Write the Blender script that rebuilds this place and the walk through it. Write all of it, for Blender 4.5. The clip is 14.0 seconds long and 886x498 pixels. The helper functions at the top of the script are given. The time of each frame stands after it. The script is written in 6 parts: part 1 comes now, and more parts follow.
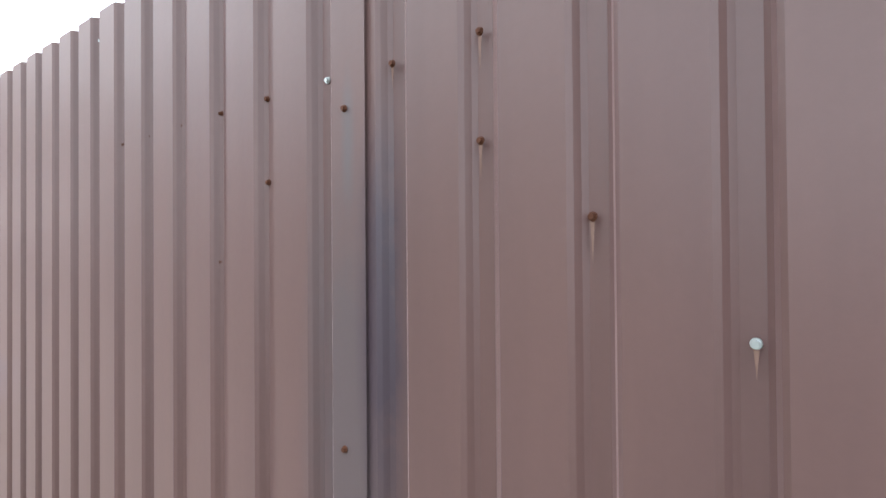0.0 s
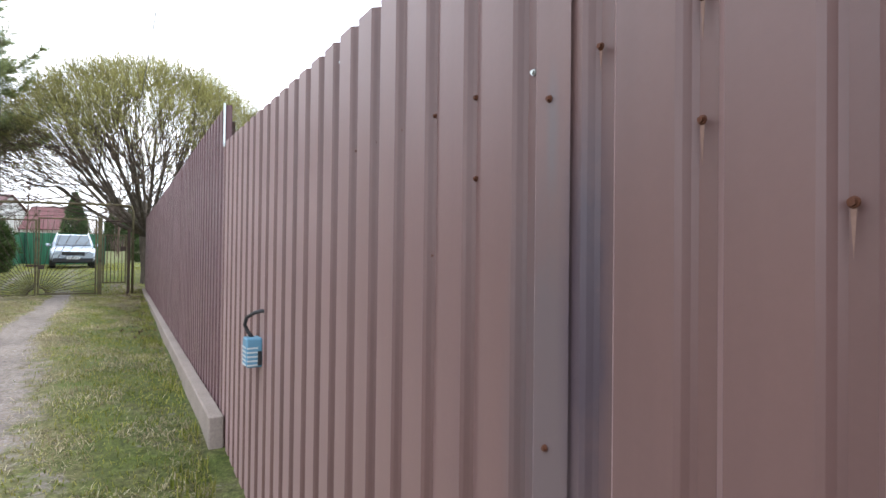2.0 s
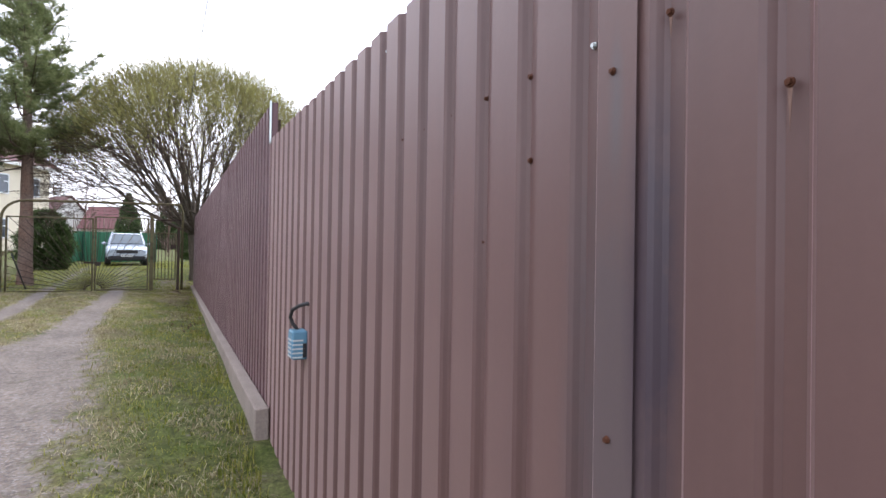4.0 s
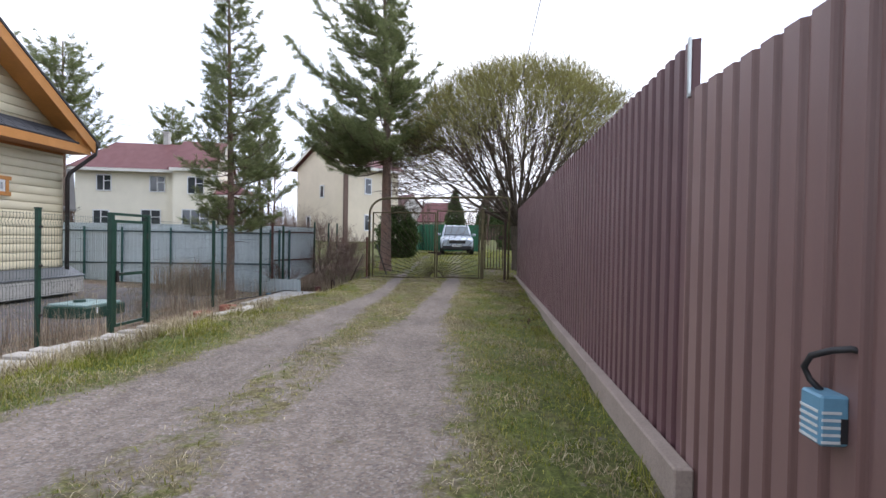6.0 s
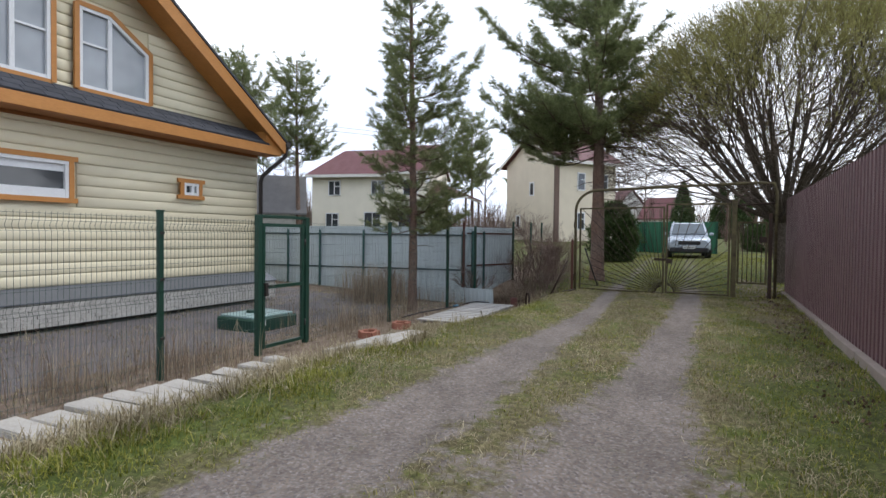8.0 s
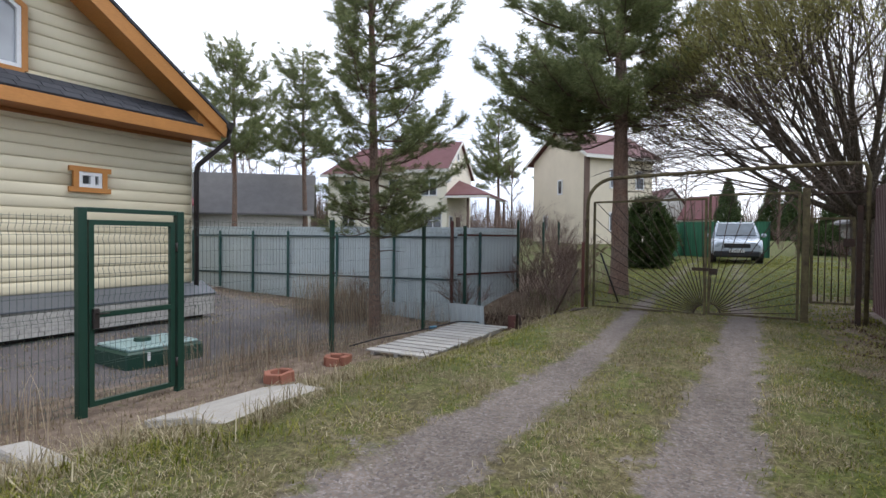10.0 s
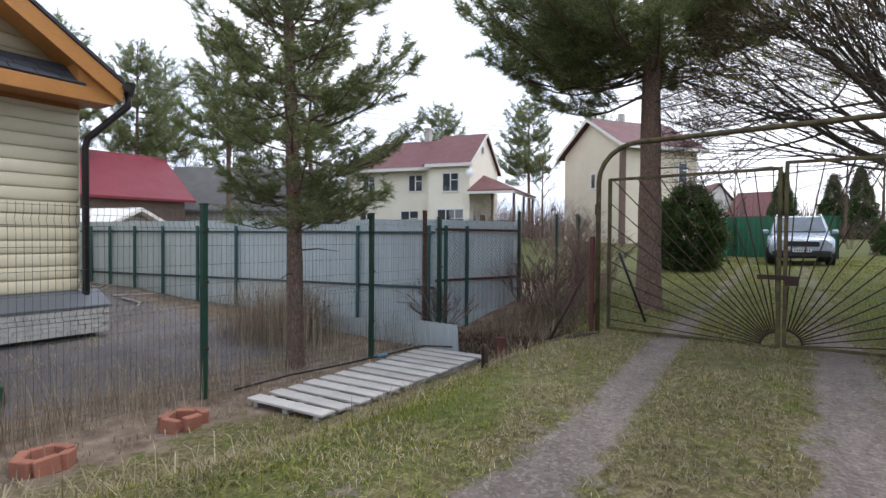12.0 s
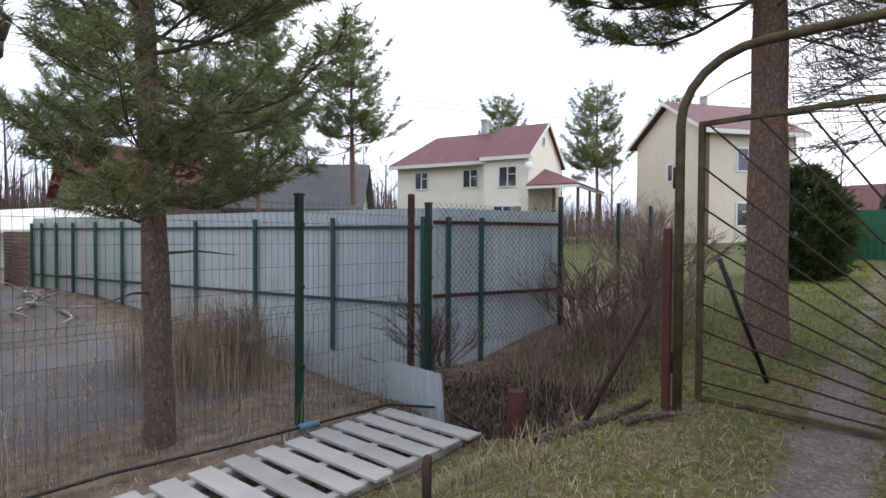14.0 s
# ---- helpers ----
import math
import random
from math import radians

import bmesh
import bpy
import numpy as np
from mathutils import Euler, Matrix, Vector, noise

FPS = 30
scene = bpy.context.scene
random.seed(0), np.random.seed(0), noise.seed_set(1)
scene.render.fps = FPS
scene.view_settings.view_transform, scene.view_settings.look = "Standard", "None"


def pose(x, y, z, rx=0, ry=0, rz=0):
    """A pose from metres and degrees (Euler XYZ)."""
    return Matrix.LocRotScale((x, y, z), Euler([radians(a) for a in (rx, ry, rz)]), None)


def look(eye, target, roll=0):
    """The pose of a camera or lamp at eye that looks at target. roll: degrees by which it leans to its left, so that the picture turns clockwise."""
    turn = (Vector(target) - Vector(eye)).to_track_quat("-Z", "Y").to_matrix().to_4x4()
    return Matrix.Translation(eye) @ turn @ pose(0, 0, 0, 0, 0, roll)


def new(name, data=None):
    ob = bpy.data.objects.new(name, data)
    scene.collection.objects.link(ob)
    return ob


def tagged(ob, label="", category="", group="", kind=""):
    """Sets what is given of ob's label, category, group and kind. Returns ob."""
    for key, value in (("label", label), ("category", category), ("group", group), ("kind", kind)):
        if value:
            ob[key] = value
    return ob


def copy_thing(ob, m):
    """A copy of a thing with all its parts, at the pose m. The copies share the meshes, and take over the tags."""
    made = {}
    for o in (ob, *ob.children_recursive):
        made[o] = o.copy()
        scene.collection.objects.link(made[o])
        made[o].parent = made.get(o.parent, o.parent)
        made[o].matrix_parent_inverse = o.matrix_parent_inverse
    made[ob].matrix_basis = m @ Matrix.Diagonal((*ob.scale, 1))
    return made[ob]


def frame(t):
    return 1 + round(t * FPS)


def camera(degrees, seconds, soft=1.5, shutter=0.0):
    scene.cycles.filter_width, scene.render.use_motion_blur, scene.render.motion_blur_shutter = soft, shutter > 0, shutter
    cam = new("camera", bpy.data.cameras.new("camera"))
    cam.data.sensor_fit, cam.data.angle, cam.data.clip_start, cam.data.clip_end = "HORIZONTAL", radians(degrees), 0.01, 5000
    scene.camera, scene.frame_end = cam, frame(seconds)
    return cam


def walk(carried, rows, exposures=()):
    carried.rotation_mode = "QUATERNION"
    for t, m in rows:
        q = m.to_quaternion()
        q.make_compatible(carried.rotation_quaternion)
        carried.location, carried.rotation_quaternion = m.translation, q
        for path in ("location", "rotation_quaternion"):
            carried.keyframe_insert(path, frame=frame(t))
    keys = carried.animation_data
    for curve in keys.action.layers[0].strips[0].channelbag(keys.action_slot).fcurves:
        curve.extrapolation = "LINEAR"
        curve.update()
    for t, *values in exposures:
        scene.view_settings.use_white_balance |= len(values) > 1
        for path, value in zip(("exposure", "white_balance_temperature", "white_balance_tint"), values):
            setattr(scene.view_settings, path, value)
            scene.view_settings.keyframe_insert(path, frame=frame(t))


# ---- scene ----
cam = camera(77.7, 14.0)
METRES, EYE, TILT, LEAN, TURN = 14.0, 1.22, 0.0, 0.0, 36.5
ROWS = [
    (0.0, 0.0, 0.0, 0.0, 0.0, 0.63, 0.45),
    (0.5, 0.0018, -0.0003, -0.0003, 7.49, 0.99, -0.06),
    (1.0, 0.0007, -0.0008, -0.0005, 10.74, 0.95, -0.36),
    (1.5, 0.0001, 0.0, -0.0008, 15.93, 0.77, -0.46),
    (2.0, 0.0006, 0.0016, -0.0008, 21.69, 0.71, -0.67),
    (2.5, 0.001, 0.0024, -0.0007, 23.84, 0.73, -0.82),
    (5.0, -0.0125, 0.0046, -0.0041, 30.32, 0.29, -1.03),
    (5.5, -0.0456, 0.0085, -0.0031, 39.82, -0.33, -1.33),
    (6.0, -0.0819, 0.0303, -0.0008, 56.46, -0.95, -0.98),
    (6.5, -0.1278, 0.0567, 0.0001, 67.33, -1.23, -0.89),
    (7.0, -0.1729, 0.0806, 0.0026, 72.84, -1.33, -0.84),
    (9.5, -0.4086, 0.234, 0.0076, 81.64, -1.29, -0.56),
    (10.0, -0.4536, 0.2626, 0.0071, 82.36, -1.21, -0.56),
    (10.5, -0.5032, 0.2936, 0.0059, 83.15, -1.22, -0.53),
    (11.0, -0.5504, 0.3224, 0.0052, 83.76, -1.17, -0.49),
    (11.5, -0.6025, 0.3498, 0.0037, 84.93, -1.23, -0.51),
    (12.0, -0.6541, 0.3739, 0.0011, 86.36, -1.22, -0.42),
    (12.5, -0.7086, 0.3982, 0.0013, 87.84, -1.26, -0.4),
    (13.0, -0.7604, 0.4187, 0.002, 89.05, -1.22, -0.34),
    (13.5, -0.8151, 0.4352, 0.0004, 90.91, -1.25, -0.39),
    (14.0, -0.8714, 0.4487, -0.0018, 93.52, -1.25, -0.29),
]
walk(cam, [(t, pose(0, 0, EYE, TILT, LEAN, TURN) @ pose(METRES * x, METRES * y, METRES * z, 90 + pitch, roll, yaw)) for t, x, y, z, yaw, pitch, roll in ROWS],
     [(0.0, 1.72, 6350, 3), (1.0, 1.58, 6400, 5), (2.5, 1.34, 6450, 10), (4.8, 1.08, 6400, 15), (5.5, 1.02, 6400, 15), (6.2, 0.46, 6400, 13), (7.0, 0.30, 6500, 10), (9.5, 0.36, 6500, 11), (12.0, 0.46, 6450, 12), (14.0, 0.52, 6450, 12)])

# ---- world, sun and exposure ----
world = bpy.data.worlds.new("overcast_sky")
scene.world = world
world.use_nodes = True
wn, wl = world.node_tree.nodes, world.node_tree.links
sky = wn.new("ShaderNodeTexSky")
sky.sky_type, sky.sun_disc = "NISHITA", False
sky.sun_elevation, sky.sun_rotation = radians(60), radians(-43)
soft_sky = wn.new("ShaderNodeHueSaturation")
soft_sky.inputs["Saturation"].default_value = 0.16
cloud_at = wn.new("ShaderNodeTexCoord")
cloud = wn.new("ShaderNodeTexNoise")
cloud.inputs["Scale"].default_value, cloud.inputs["Detail"].default_value = 2.6, 6.0
cloud_ramp = wn.new("ShaderNodeValToRGB")
cloud_ramp.color_ramp.elements[0].position, cloud_ramp.color_ramp.elements[0].color = 0.40, (0.70, 0.77, 0.88, 1)
cloud_ramp.color_ramp.elements[1].position, cloud_ramp.color_ramp.elements[1].color = 0.60, (1, 1, 1, 1)
layer = wn.new("ShaderNodeMix")
layer.data_type, layer.blend_type = "RGBA", "MULTIPLY"
layer.inputs[0].default_value = 1.0
veil = wn.new("ShaderNodeMix")
veil.data_type = "RGBA"
veil.inputs[0].default_value = 0.72
veil.inputs[7].default_value = (9.0, 9.4, 10.3, 1)
wl.new(cloud_at.outputs["Generated"], cloud.inputs["Vector"])
wl.new(cloud.outputs["Fac"], cloud_ramp.inputs["Fac"])
wl.new(sky.outputs["Color"], soft_sky.inputs["Color"])
wl.new(soft_sky.outputs["Color"], veil.inputs[6])
wl.new(veil.outputs[2], layer.inputs[6])
wl.new(cloud_ramp.outputs["Color"], layer.inputs[7])
wl.new(layer.outputs[2], wn["Background"].inputs["Color"])
wn["Background"].inputs["Strength"].default_value = 0.152
sun = new("sun", bpy.data.lights.new("sun", "SUN"))
sun.data.energy, sun.data.angle, sun.data.color = 1.1, radians(25), (1.0, 0.975, 0.94)
sun.matrix_world = look((0, 0, 40), (16, -17, 0))


# ---- materials ----
def ramp_of(nt, fac, stops):
    r = nt.nodes.new("ShaderNodeValToRGB")
    while len(r.color_ramp.elements) < len(stops):
        r.color_ramp.elements.new(0.5)
    for e, (p, c) in zip(r.color_ramp.elements, stops):
        e.position, e.color = p, (*c, 1)
    nt.links.new(fac, r.inputs["Fac"])
    return r.outputs["Color"]


def noise_of(nt, vec, scale, detail=4.0, stretch=None, rough=0.6):
    if stretch:
        mp = nt.nodes.new("ShaderNodeMapping")
        mp.inputs["Scale"].default_value = stretch
        nt.links.new(vec, mp.inputs["Vector"])
        vec = mp.outputs["Vector"]
    n = nt.nodes.new("ShaderNodeTexNoise")
    n.inputs["Scale"].default_value, n.inputs["Detail"].default_value, n.inputs["Roughness"].default_value = scale, detail, rough
    nt.links.new(vec, n.inputs["Vector"])
    return n.outputs["Fac"]


def blend(nt, kind, fac, a, b):
    m = nt.nodes.new("ShaderNodeMix")
    m.data_type, m.blend_type = "RGBA", kind
    for sock, v in ((m.inputs[0], fac), (m.inputs[6], a), (m.inputs[7], b)):
        if isinstance(v, (int, float)):
            sock.default_value = v
        elif isinstance(v, tuple):
            sock.default_value = (*v, 1)
        else:
            nt.links.new(v, sock)
    return m.outputs[2]


def scaled(c, k):
    return tuple(min(1.0, v * k) for v in c)


def surface(name, color, rough=0.7, metal=0.0, grain=40.0, grain_amount=0.18, stain=2.0, stain_amount=0.2, bump=0.15,
            stretch=None, vary=0.0, island=0.0, second=None, spec=0.4):
    """A painted, wooden or stony surface with fine grain, broad stains and relief."""
    m = bpy.data.materials.new(name)
    m.use_nodes = True
    nt = m.node_tree
    p = nt.nodes["Principled BSDF"]
    tc = nt.nodes.new("ShaderNodeTexCoord").outputs["Object"]
    fine = noise_of(nt, tc, grain, 3.0, stretch)
    broad = noise_of(nt, tc, stain, 5.0)
    other = second or scaled(color, 0.62)
    col = ramp_of(nt, broad, [(0.35, color), (0.75, other)])
    col = blend(nt, "MIX", stain_amount * 2.2, color, col)
    shade = ramp_of(nt, fine, [(0.25, (1 - grain_amount,) * 3), (0.75, (1 + 0 * grain_amount,) * 3)])
    col = blend(nt, "MULTIPLY", 1.0, col, shade)
    if vary or island:
        if vary:
            src = nt.nodes.new("ShaderNodeObjectInfo").outputs["Random"]
        else:
            src = nt.nodes.new("ShaderNodeNewGeometry").outputs["Random Per Island"]
        k = vary or island
        col = blend(nt, "MULTIPLY", 1.0, col, ramp_of(nt, src, [(0, (1 - k,) * 3), (1, (1, 1, 1))]))
    nt.links.new(col, p.inputs["Base Color"])
    p.inputs["Metallic"].default_value, p.inputs["Specular IOR Level"].default_value = metal, spec
    rr = nt.nodes.new("ShaderNodeMapRange")
    rr.inputs["To Min"].default_value, rr.inputs["To Max"].default_value = max(0.03, rough - 0.12), min(1, rough + 0.12)
    nt.links.new(broad, rr.inputs["Value"])
    nt.links.new(rr.outputs["Result"], p.inputs["Roughness"])
    if bump:
        b = nt.nodes.new("ShaderNodeBump")
        b.inputs["Strength"].default_value, b.inputs["Distance"].default_value = bump, 0.01
        nt.links.new(fine, b.inputs["Height"])
        nt.links.new(b.outputs["Normal"], p.inputs["Normal"])
    return m


def leafy(name, stops, rough=0.6, through_light=0.25, patchy=0.55):
    """Leaves, needles and blades: each its own tone, some light passing through."""
    m = bpy.data.materials.new(name)
    m.use_nodes = True
    nt = m.node_tree
    p = nt.nodes["Principled BSDF"]
    rnd = nt.nodes.new("ShaderNodeNewGeometry").outputs["Random Per Island"]
    tc = nt.nodes.new("ShaderNodeTexCoord").outputs["Object"]
    col = ramp_of(nt, rnd, stops)
    patch = noise_of(nt, tc, 0.9, 3.0)
    col = blend(nt, "MULTIPLY", 1.0, col, ramp_of(nt, patch, [(0.32, (patchy, patchy, patchy)), (0.66, (1, 1, 1))]))
    nt.links.new(col, p.inputs["Base Color"])
    p.inputs["Roughness"].default_value, p.inputs["Specular IOR Level"].default_value = rough, 0.25
    tr = nt.nodes.new("ShaderNodeBsdfTranslucent")
    nt.links.new(col, tr.inputs["Color"])
    mx = nt.nodes.new("ShaderNodeMixShader")
    mx.inputs[0].default_value = through_light
    nt.links.new(p.outputs[0], mx.inputs[1])
    nt.links.new(tr.outputs[0], mx.inputs[2])
    nt.links.new(mx.outputs[0], nt.nodes["Material Output"].inputs["Surface"])
    return m


def pane_glass(name, tint, rough=0.04):
    m = bpy.data.materials.new(name)
    m.use_nodes = True
    nt = m.node_tree
    p = nt.nodes["Principled BSDF"]
    tc = nt.nodes.new("ShaderNodeTexCoord").outputs["Object"]
    col = ramp_of(nt, noise_of(nt, tc, 1.3, 2.0), [(0.3, tint), (0.7, scaled(tint, 1.5))])
    nt.links.new(col, p.inputs["Base Color"])
    p.inputs["Roughness"].default_value, p.inputs["Specular IOR Level"].default_value = rough, 0.9
    return m


def plain_material(name, color, rough=0.6, metal=0.0):
    return surface(name, color, rough, metal, 30, 0.12, 3, 0.1, 0.05)


def ground_material():
    m = bpy.data.materials.new("grass_soil_and_gravel")
    m.use_nodes = True
    nt = m.node_tree
    p = nt.nodes["Principled BSDF"]
    tc = nt.nodes.new("ShaderNodeTexCoord").outputs["Object"]

    def attr(n):
        a = nt.nodes.new("ShaderNodeAttribute")
        a.attribute_name = n
        return a.outputs["Fac"]

    fine, mid, broad = noise_of(nt, tc, 55, 4), noise_of(nt, tc, 6, 5), noise_of(nt, tc, 0.8, 4)
    patch = noise_of(nt, tc, 2.6, 7, None, 0.72)
    tuft = noise_of(nt, tc, 17, 5, None, 0.7)
    straw = ramp_of(nt, tuft, [(0.3, (0.075, 0.058, 0.032)), (0.5, (0.19, 0.155, 0.082)), (0.72, (0.37, 0.315, 0.18))])
    moss = ramp_of(nt, tuft, [(0.3, (0.055, 0.07, 0.016)), (0.5, (0.125, 0.148, 0.033)), (0.72, (0.215, 0.232, 0.06))])
    scaled_moss = ramp_of(nt, tuft, [(0.3, (0.04, 0.06, 0.012)), (0.5, (0.085, 0.122, 0.022)), (0.72, (0.15, 0.195, 0.04))])
    turf = blend(nt, "MIX", ramp_of(nt, patch, [(0.37, (0.05, 0.05, 0.05)), (0.52, (0.95, 0.95, 0.95))]), moss, straw)
    lush = blend(nt, "MIX", ramp_of(nt, patch, [(0.52, (0, 0, 0)), (0.70, (0.7, 0.7, 0.7))]), scaled_moss, straw)
    turf = blend(nt, "MIX", attr("lush"), turf, lush)
    turf = blend(nt, "MULTIPLY", 1.0, turf, ramp_of(nt, fine, [(0.34, (0.55, 0.55, 0.55)), (0.62, (1, 1, 1))]))
    stone = nt.nodes.new("ShaderNodeTexVoronoi")
    stone.inputs["Scale"].default_value = 48
    nt.links.new(tc, stone.inputs["Vector"])
    pebble = ramp_of(nt, stone.outputs["Color"], [(0.1, (0.12, 0.109, 0.104)), (0.5, (0.212, 0.195, 0.186)), (0.9, (0.335, 0.312, 0.298))])
    sand = ramp_of(nt, mid, [(0.3, (0.16, 0.128, 0.106)), (0.7, (0.26, 0.214, 0.18))])
    gravel = blend(nt, "MIX", ramp_of(nt, fine, [(0.38, (0, 0, 0)), (0.6, (1, 1, 1))]), sand, pebble)
    streak = noise_of(nt, tc, 5, 5, (0.25, 1.3, 1))
    gravel = blend(nt, "MULTIPLY", 1.0, gravel, ramp_of(nt, streak, [(0.36, (0.82, 0.79, 0.77)), (0.58, (0.98, 0.95, 0.93))]))
    earth = ramp_of(nt, mid, [(0.25, (0.09, 0.066, 0.05)), (0.5, (0.20, 0.15, 0.115)), (0.75, (0.33, 0.26, 0.195))])
    yard = ramp_of(nt, fine, [(0.3, (0.085, 0.076, 0.077)), (0.7, (0.225, 0.205, 0.205))])

    def edge(n, lo=0.32, hi=0.68):
        add = nt.nodes.new("ShaderNodeMath")
        add.operation = "ADD"
        nt.links.new(attr(n), add.inputs[0])
        sub = nt.nodes.new("ShaderNodeMath")
        sub.operation = "MULTIPLY_ADD"
        nt.links.new(noise_of(nt, tc, 3.2, 9, None, 0.8), sub.inputs[0])
        sub.inputs[1].default_value, sub.inputs[2].default_value = 3.4, -1.7
        nt.links.new(sub.outputs[0], add.inputs[1])
        return ramp_of(nt, add.outputs[0], [(lo, (0, 0, 0)), (hi, (1, 1, 1))])

    col = blend(nt, "MIX", edge("soil"), turf, earth)
    col = blend(nt, "MIX", edge("yard"), col, yard)
    col = blend(nt, "MIX", edge("gravel"), col, gravel)
    col = blend(nt, "MULTIPLY", 1.0, col, ramp_of(nt, broad, [(0.3, (0.68, 0.68, 0.68)), (0.7, (1, 1, 1))]))
    nt.links.new(col, p.inputs["Base Color"])
    p.inputs["Roughness"].default_value, p.inputs["Specular IOR Level"].default_value = 0.95, 0.2
    b = nt.nodes.new("ShaderNodeBump")
    b.inputs["Strength"].default_value, b.inputs["Distance"].default_value = 0.6, 0.02
    nt.links.new(fine, b.inputs["Height"])
    nt.links.new(b.outputs["Normal"], p.inputs["Normal"])
    return m


def sheet_material(name, color, rough, spec=0.4, dust=0.0):
    """Painted profiled steel: slight fading, drip streaks, faint dents and a film of chalky dust."""
    m = surface(name, color, rough, 0.0, 70, 0.06, 1.2, 0.14, 0.02, None, 0.06, 0.0, None, spec)
    nt = m.node_tree
    p = nt.nodes["Principled BSDF"]
    tc = nt.nodes.new("ShaderNodeTexCoord").outputs["Object"]
    p.inputs["Sheen Weight"].default_value, p.inputs["Sheen Roughness"].default_value = dust, 0.45
    p.inputs["Sheen Tint"].default_value = (0.76, 0.54, 0.52, 1)
    drip = noise_of(nt, tc, 9, 4, (1.0, 1.0, 0.07))
    old = p.inputs["Base Color"].links[0].from_socket
    nt.links.new(blend(nt, "MULTIPLY", 1.0, old, ramp_of(nt, drip, [(0.3, (0.86, 0.86, 0.88)), (0.6, (1, 1, 1))])), p.inputs["Base Color"])
    return m


def smudge(m, centre, radii, tint, amount):
    """A cloudy smear of grime of one place on the paint, in the fence's own metres."""
    nt = m.node_tree
    p = nt.nodes["Principled BSDF"]
    tc = nt.nodes.new("ShaderNodeTexCoord").outputs["Object"]
    mp = nt.nodes.new("ShaderNodeMapping")
    mp.inputs["Scale"].default_value = (1 / radii[0], 0, 1 / radii[1])
    mp.inputs["Location"].default_value = (-centre[0] / radii[0], 0, -centre[1] / radii[1])
    g = nt.nodes.new("ShaderNodeTexGradient")
    g.gradient_type = "SPHERICAL"
    nt.links.new(tc, mp.inputs["Vector"])
    nt.links.new(mp.outputs["Vector"], g.inputs["Vector"])
    cloudy = nt.nodes.new("ShaderNodeMath")
    cloudy.operation = "MULTIPLY"
    nt.links.new(g.outputs["Fac"], cloudy.inputs[0])
    nt.links.new(noise_of(nt, tc, 14, 5, (1, 1, 0.6), 0.7), cloudy.inputs[1])
    k = nt.nodes.new("ShaderNodeMath")
    k.operation = "MULTIPLY"
    k.use_clamp = True
    k.inputs[1].default_value = amount
    nt.links.new(cloudy.outputs[0], k.inputs[0])
    old = p.inputs["Base Color"].links[0].from_socket
    nt.links.new(blend(nt, "MIX", k.outputs[0], old, tint), p.inputs["Base Color"])


GROUND = ground_material()
BROWN_SHEET = sheet_material("brown_profiled_steel", (0.131, 0.0715, 0.0635), 0.40, 0.45, 0.52)
smudge(BROWN_SHEET, (-0.66, 0.95), (0.12, 0.55), (0.085, 0.062, 0.064), 3.0)
smudge(BROWN_SHEET, (-0.585, 1.12), (0.05, 0.40), (0.05, 0.034, 0.044), 3.0)
smudge(BROWN_SHEET, (-0.648, 1.40), (0.018, 0.14), (0.09, 0.07, 0.072), 2.6)
PLUM_SHEET = sheet_material("dark_plum_profiled_steel", (0.108, 0.050, 0.055), 0.42, 0.4, 0.2)
BLUE_SHEET = sheet_material("grey_blue_zinc_sheet", (0.53, 0.605, 0.625), 0.5)
GREEN_SHEET = sheet_material("green_profiled_steel", (0.025, 0.13, 0.065), 0.5)
CONCRETE = surface("old_concrete", (0.34, 0.275, 0.235), 0.9, 0, 60, 0.25, 3, 0.25, 0.5)
PALE_CONCRETE = surface("pale_concrete", (0.45, 0.42, 0.375), 0.9, 0, 50, 0.22, 4, 0.22, 0.5)
GREY_WOOD = surface("weathered_grey_wood", (0.60, 0.575, 0.54), 0.85, 0, 30, 0.30, 3, 0.25, 0.4, (1, 8, 8), 0.25)
SIDING = surface("cream_log_siding", (0.76, 0.69, 0.50), 0.45, 0, 90, 0.04, 1.5, 0.06, 0.02, None, 0.05)
ORANGE_WOOD = surface("varnished_orange_wood", (0.58, 0.255, 0.07), 0.5, 0, 14, 0.18, 3, 0.15, 0.1, (1, 1, 6), 0.1)
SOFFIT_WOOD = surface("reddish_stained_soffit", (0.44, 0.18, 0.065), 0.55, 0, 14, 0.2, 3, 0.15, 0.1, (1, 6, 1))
SHINGLE = surface("dark_bitumen_shingle", (0.07, 0.075, 0.09), 0.85, 0, 80, 0.35, 5, 0.2, 0.5, None, 0.25)
WHITE_PVC = plain_material("white_plastic_frame", (0.78, 0.79, 0.80), 0.35)
GLASS_DARK = pane_glass("window_glass", (0.035, 0.04, 0.045))
CURTAIN_GLASS = pane_glass("curtained_window_glass", (0.24, 0.26, 0.28))
PLINTH_STONE = surface("pale_stone_cladding", (0.55, 0.53, 0.49), 0.85, 0, 18, 0.35, 5, 0.25, 0.6)
FLASHING = plain_material("grey_metal_flashing", (0.13, 0.14, 0.155), 0.45, 0.2)
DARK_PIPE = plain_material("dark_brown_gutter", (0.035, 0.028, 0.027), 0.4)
GREEN_PAINT = surface("dark_green_powder_coat", (0.012, 0.05, 0.033), 0.4, 0, 60, 0.1, 4, 0.15, 0.05)
TEAL_PAINT = surface("teal_fence_rail_paint", (0.028, 0.10, 0.095), 0.5, 0, 60, 0.1, 4, 0.2, 0.05)
DARK_RAIL = surface("dark_slate_rail_paint", (0.045, 0.075, 0.085), 0.5, 0, 60, 0.1, 4, 0.2, 0.05)
WIRE = plain_material("green_coated_wire", (0.05, 0.085, 0.07), 0.45)
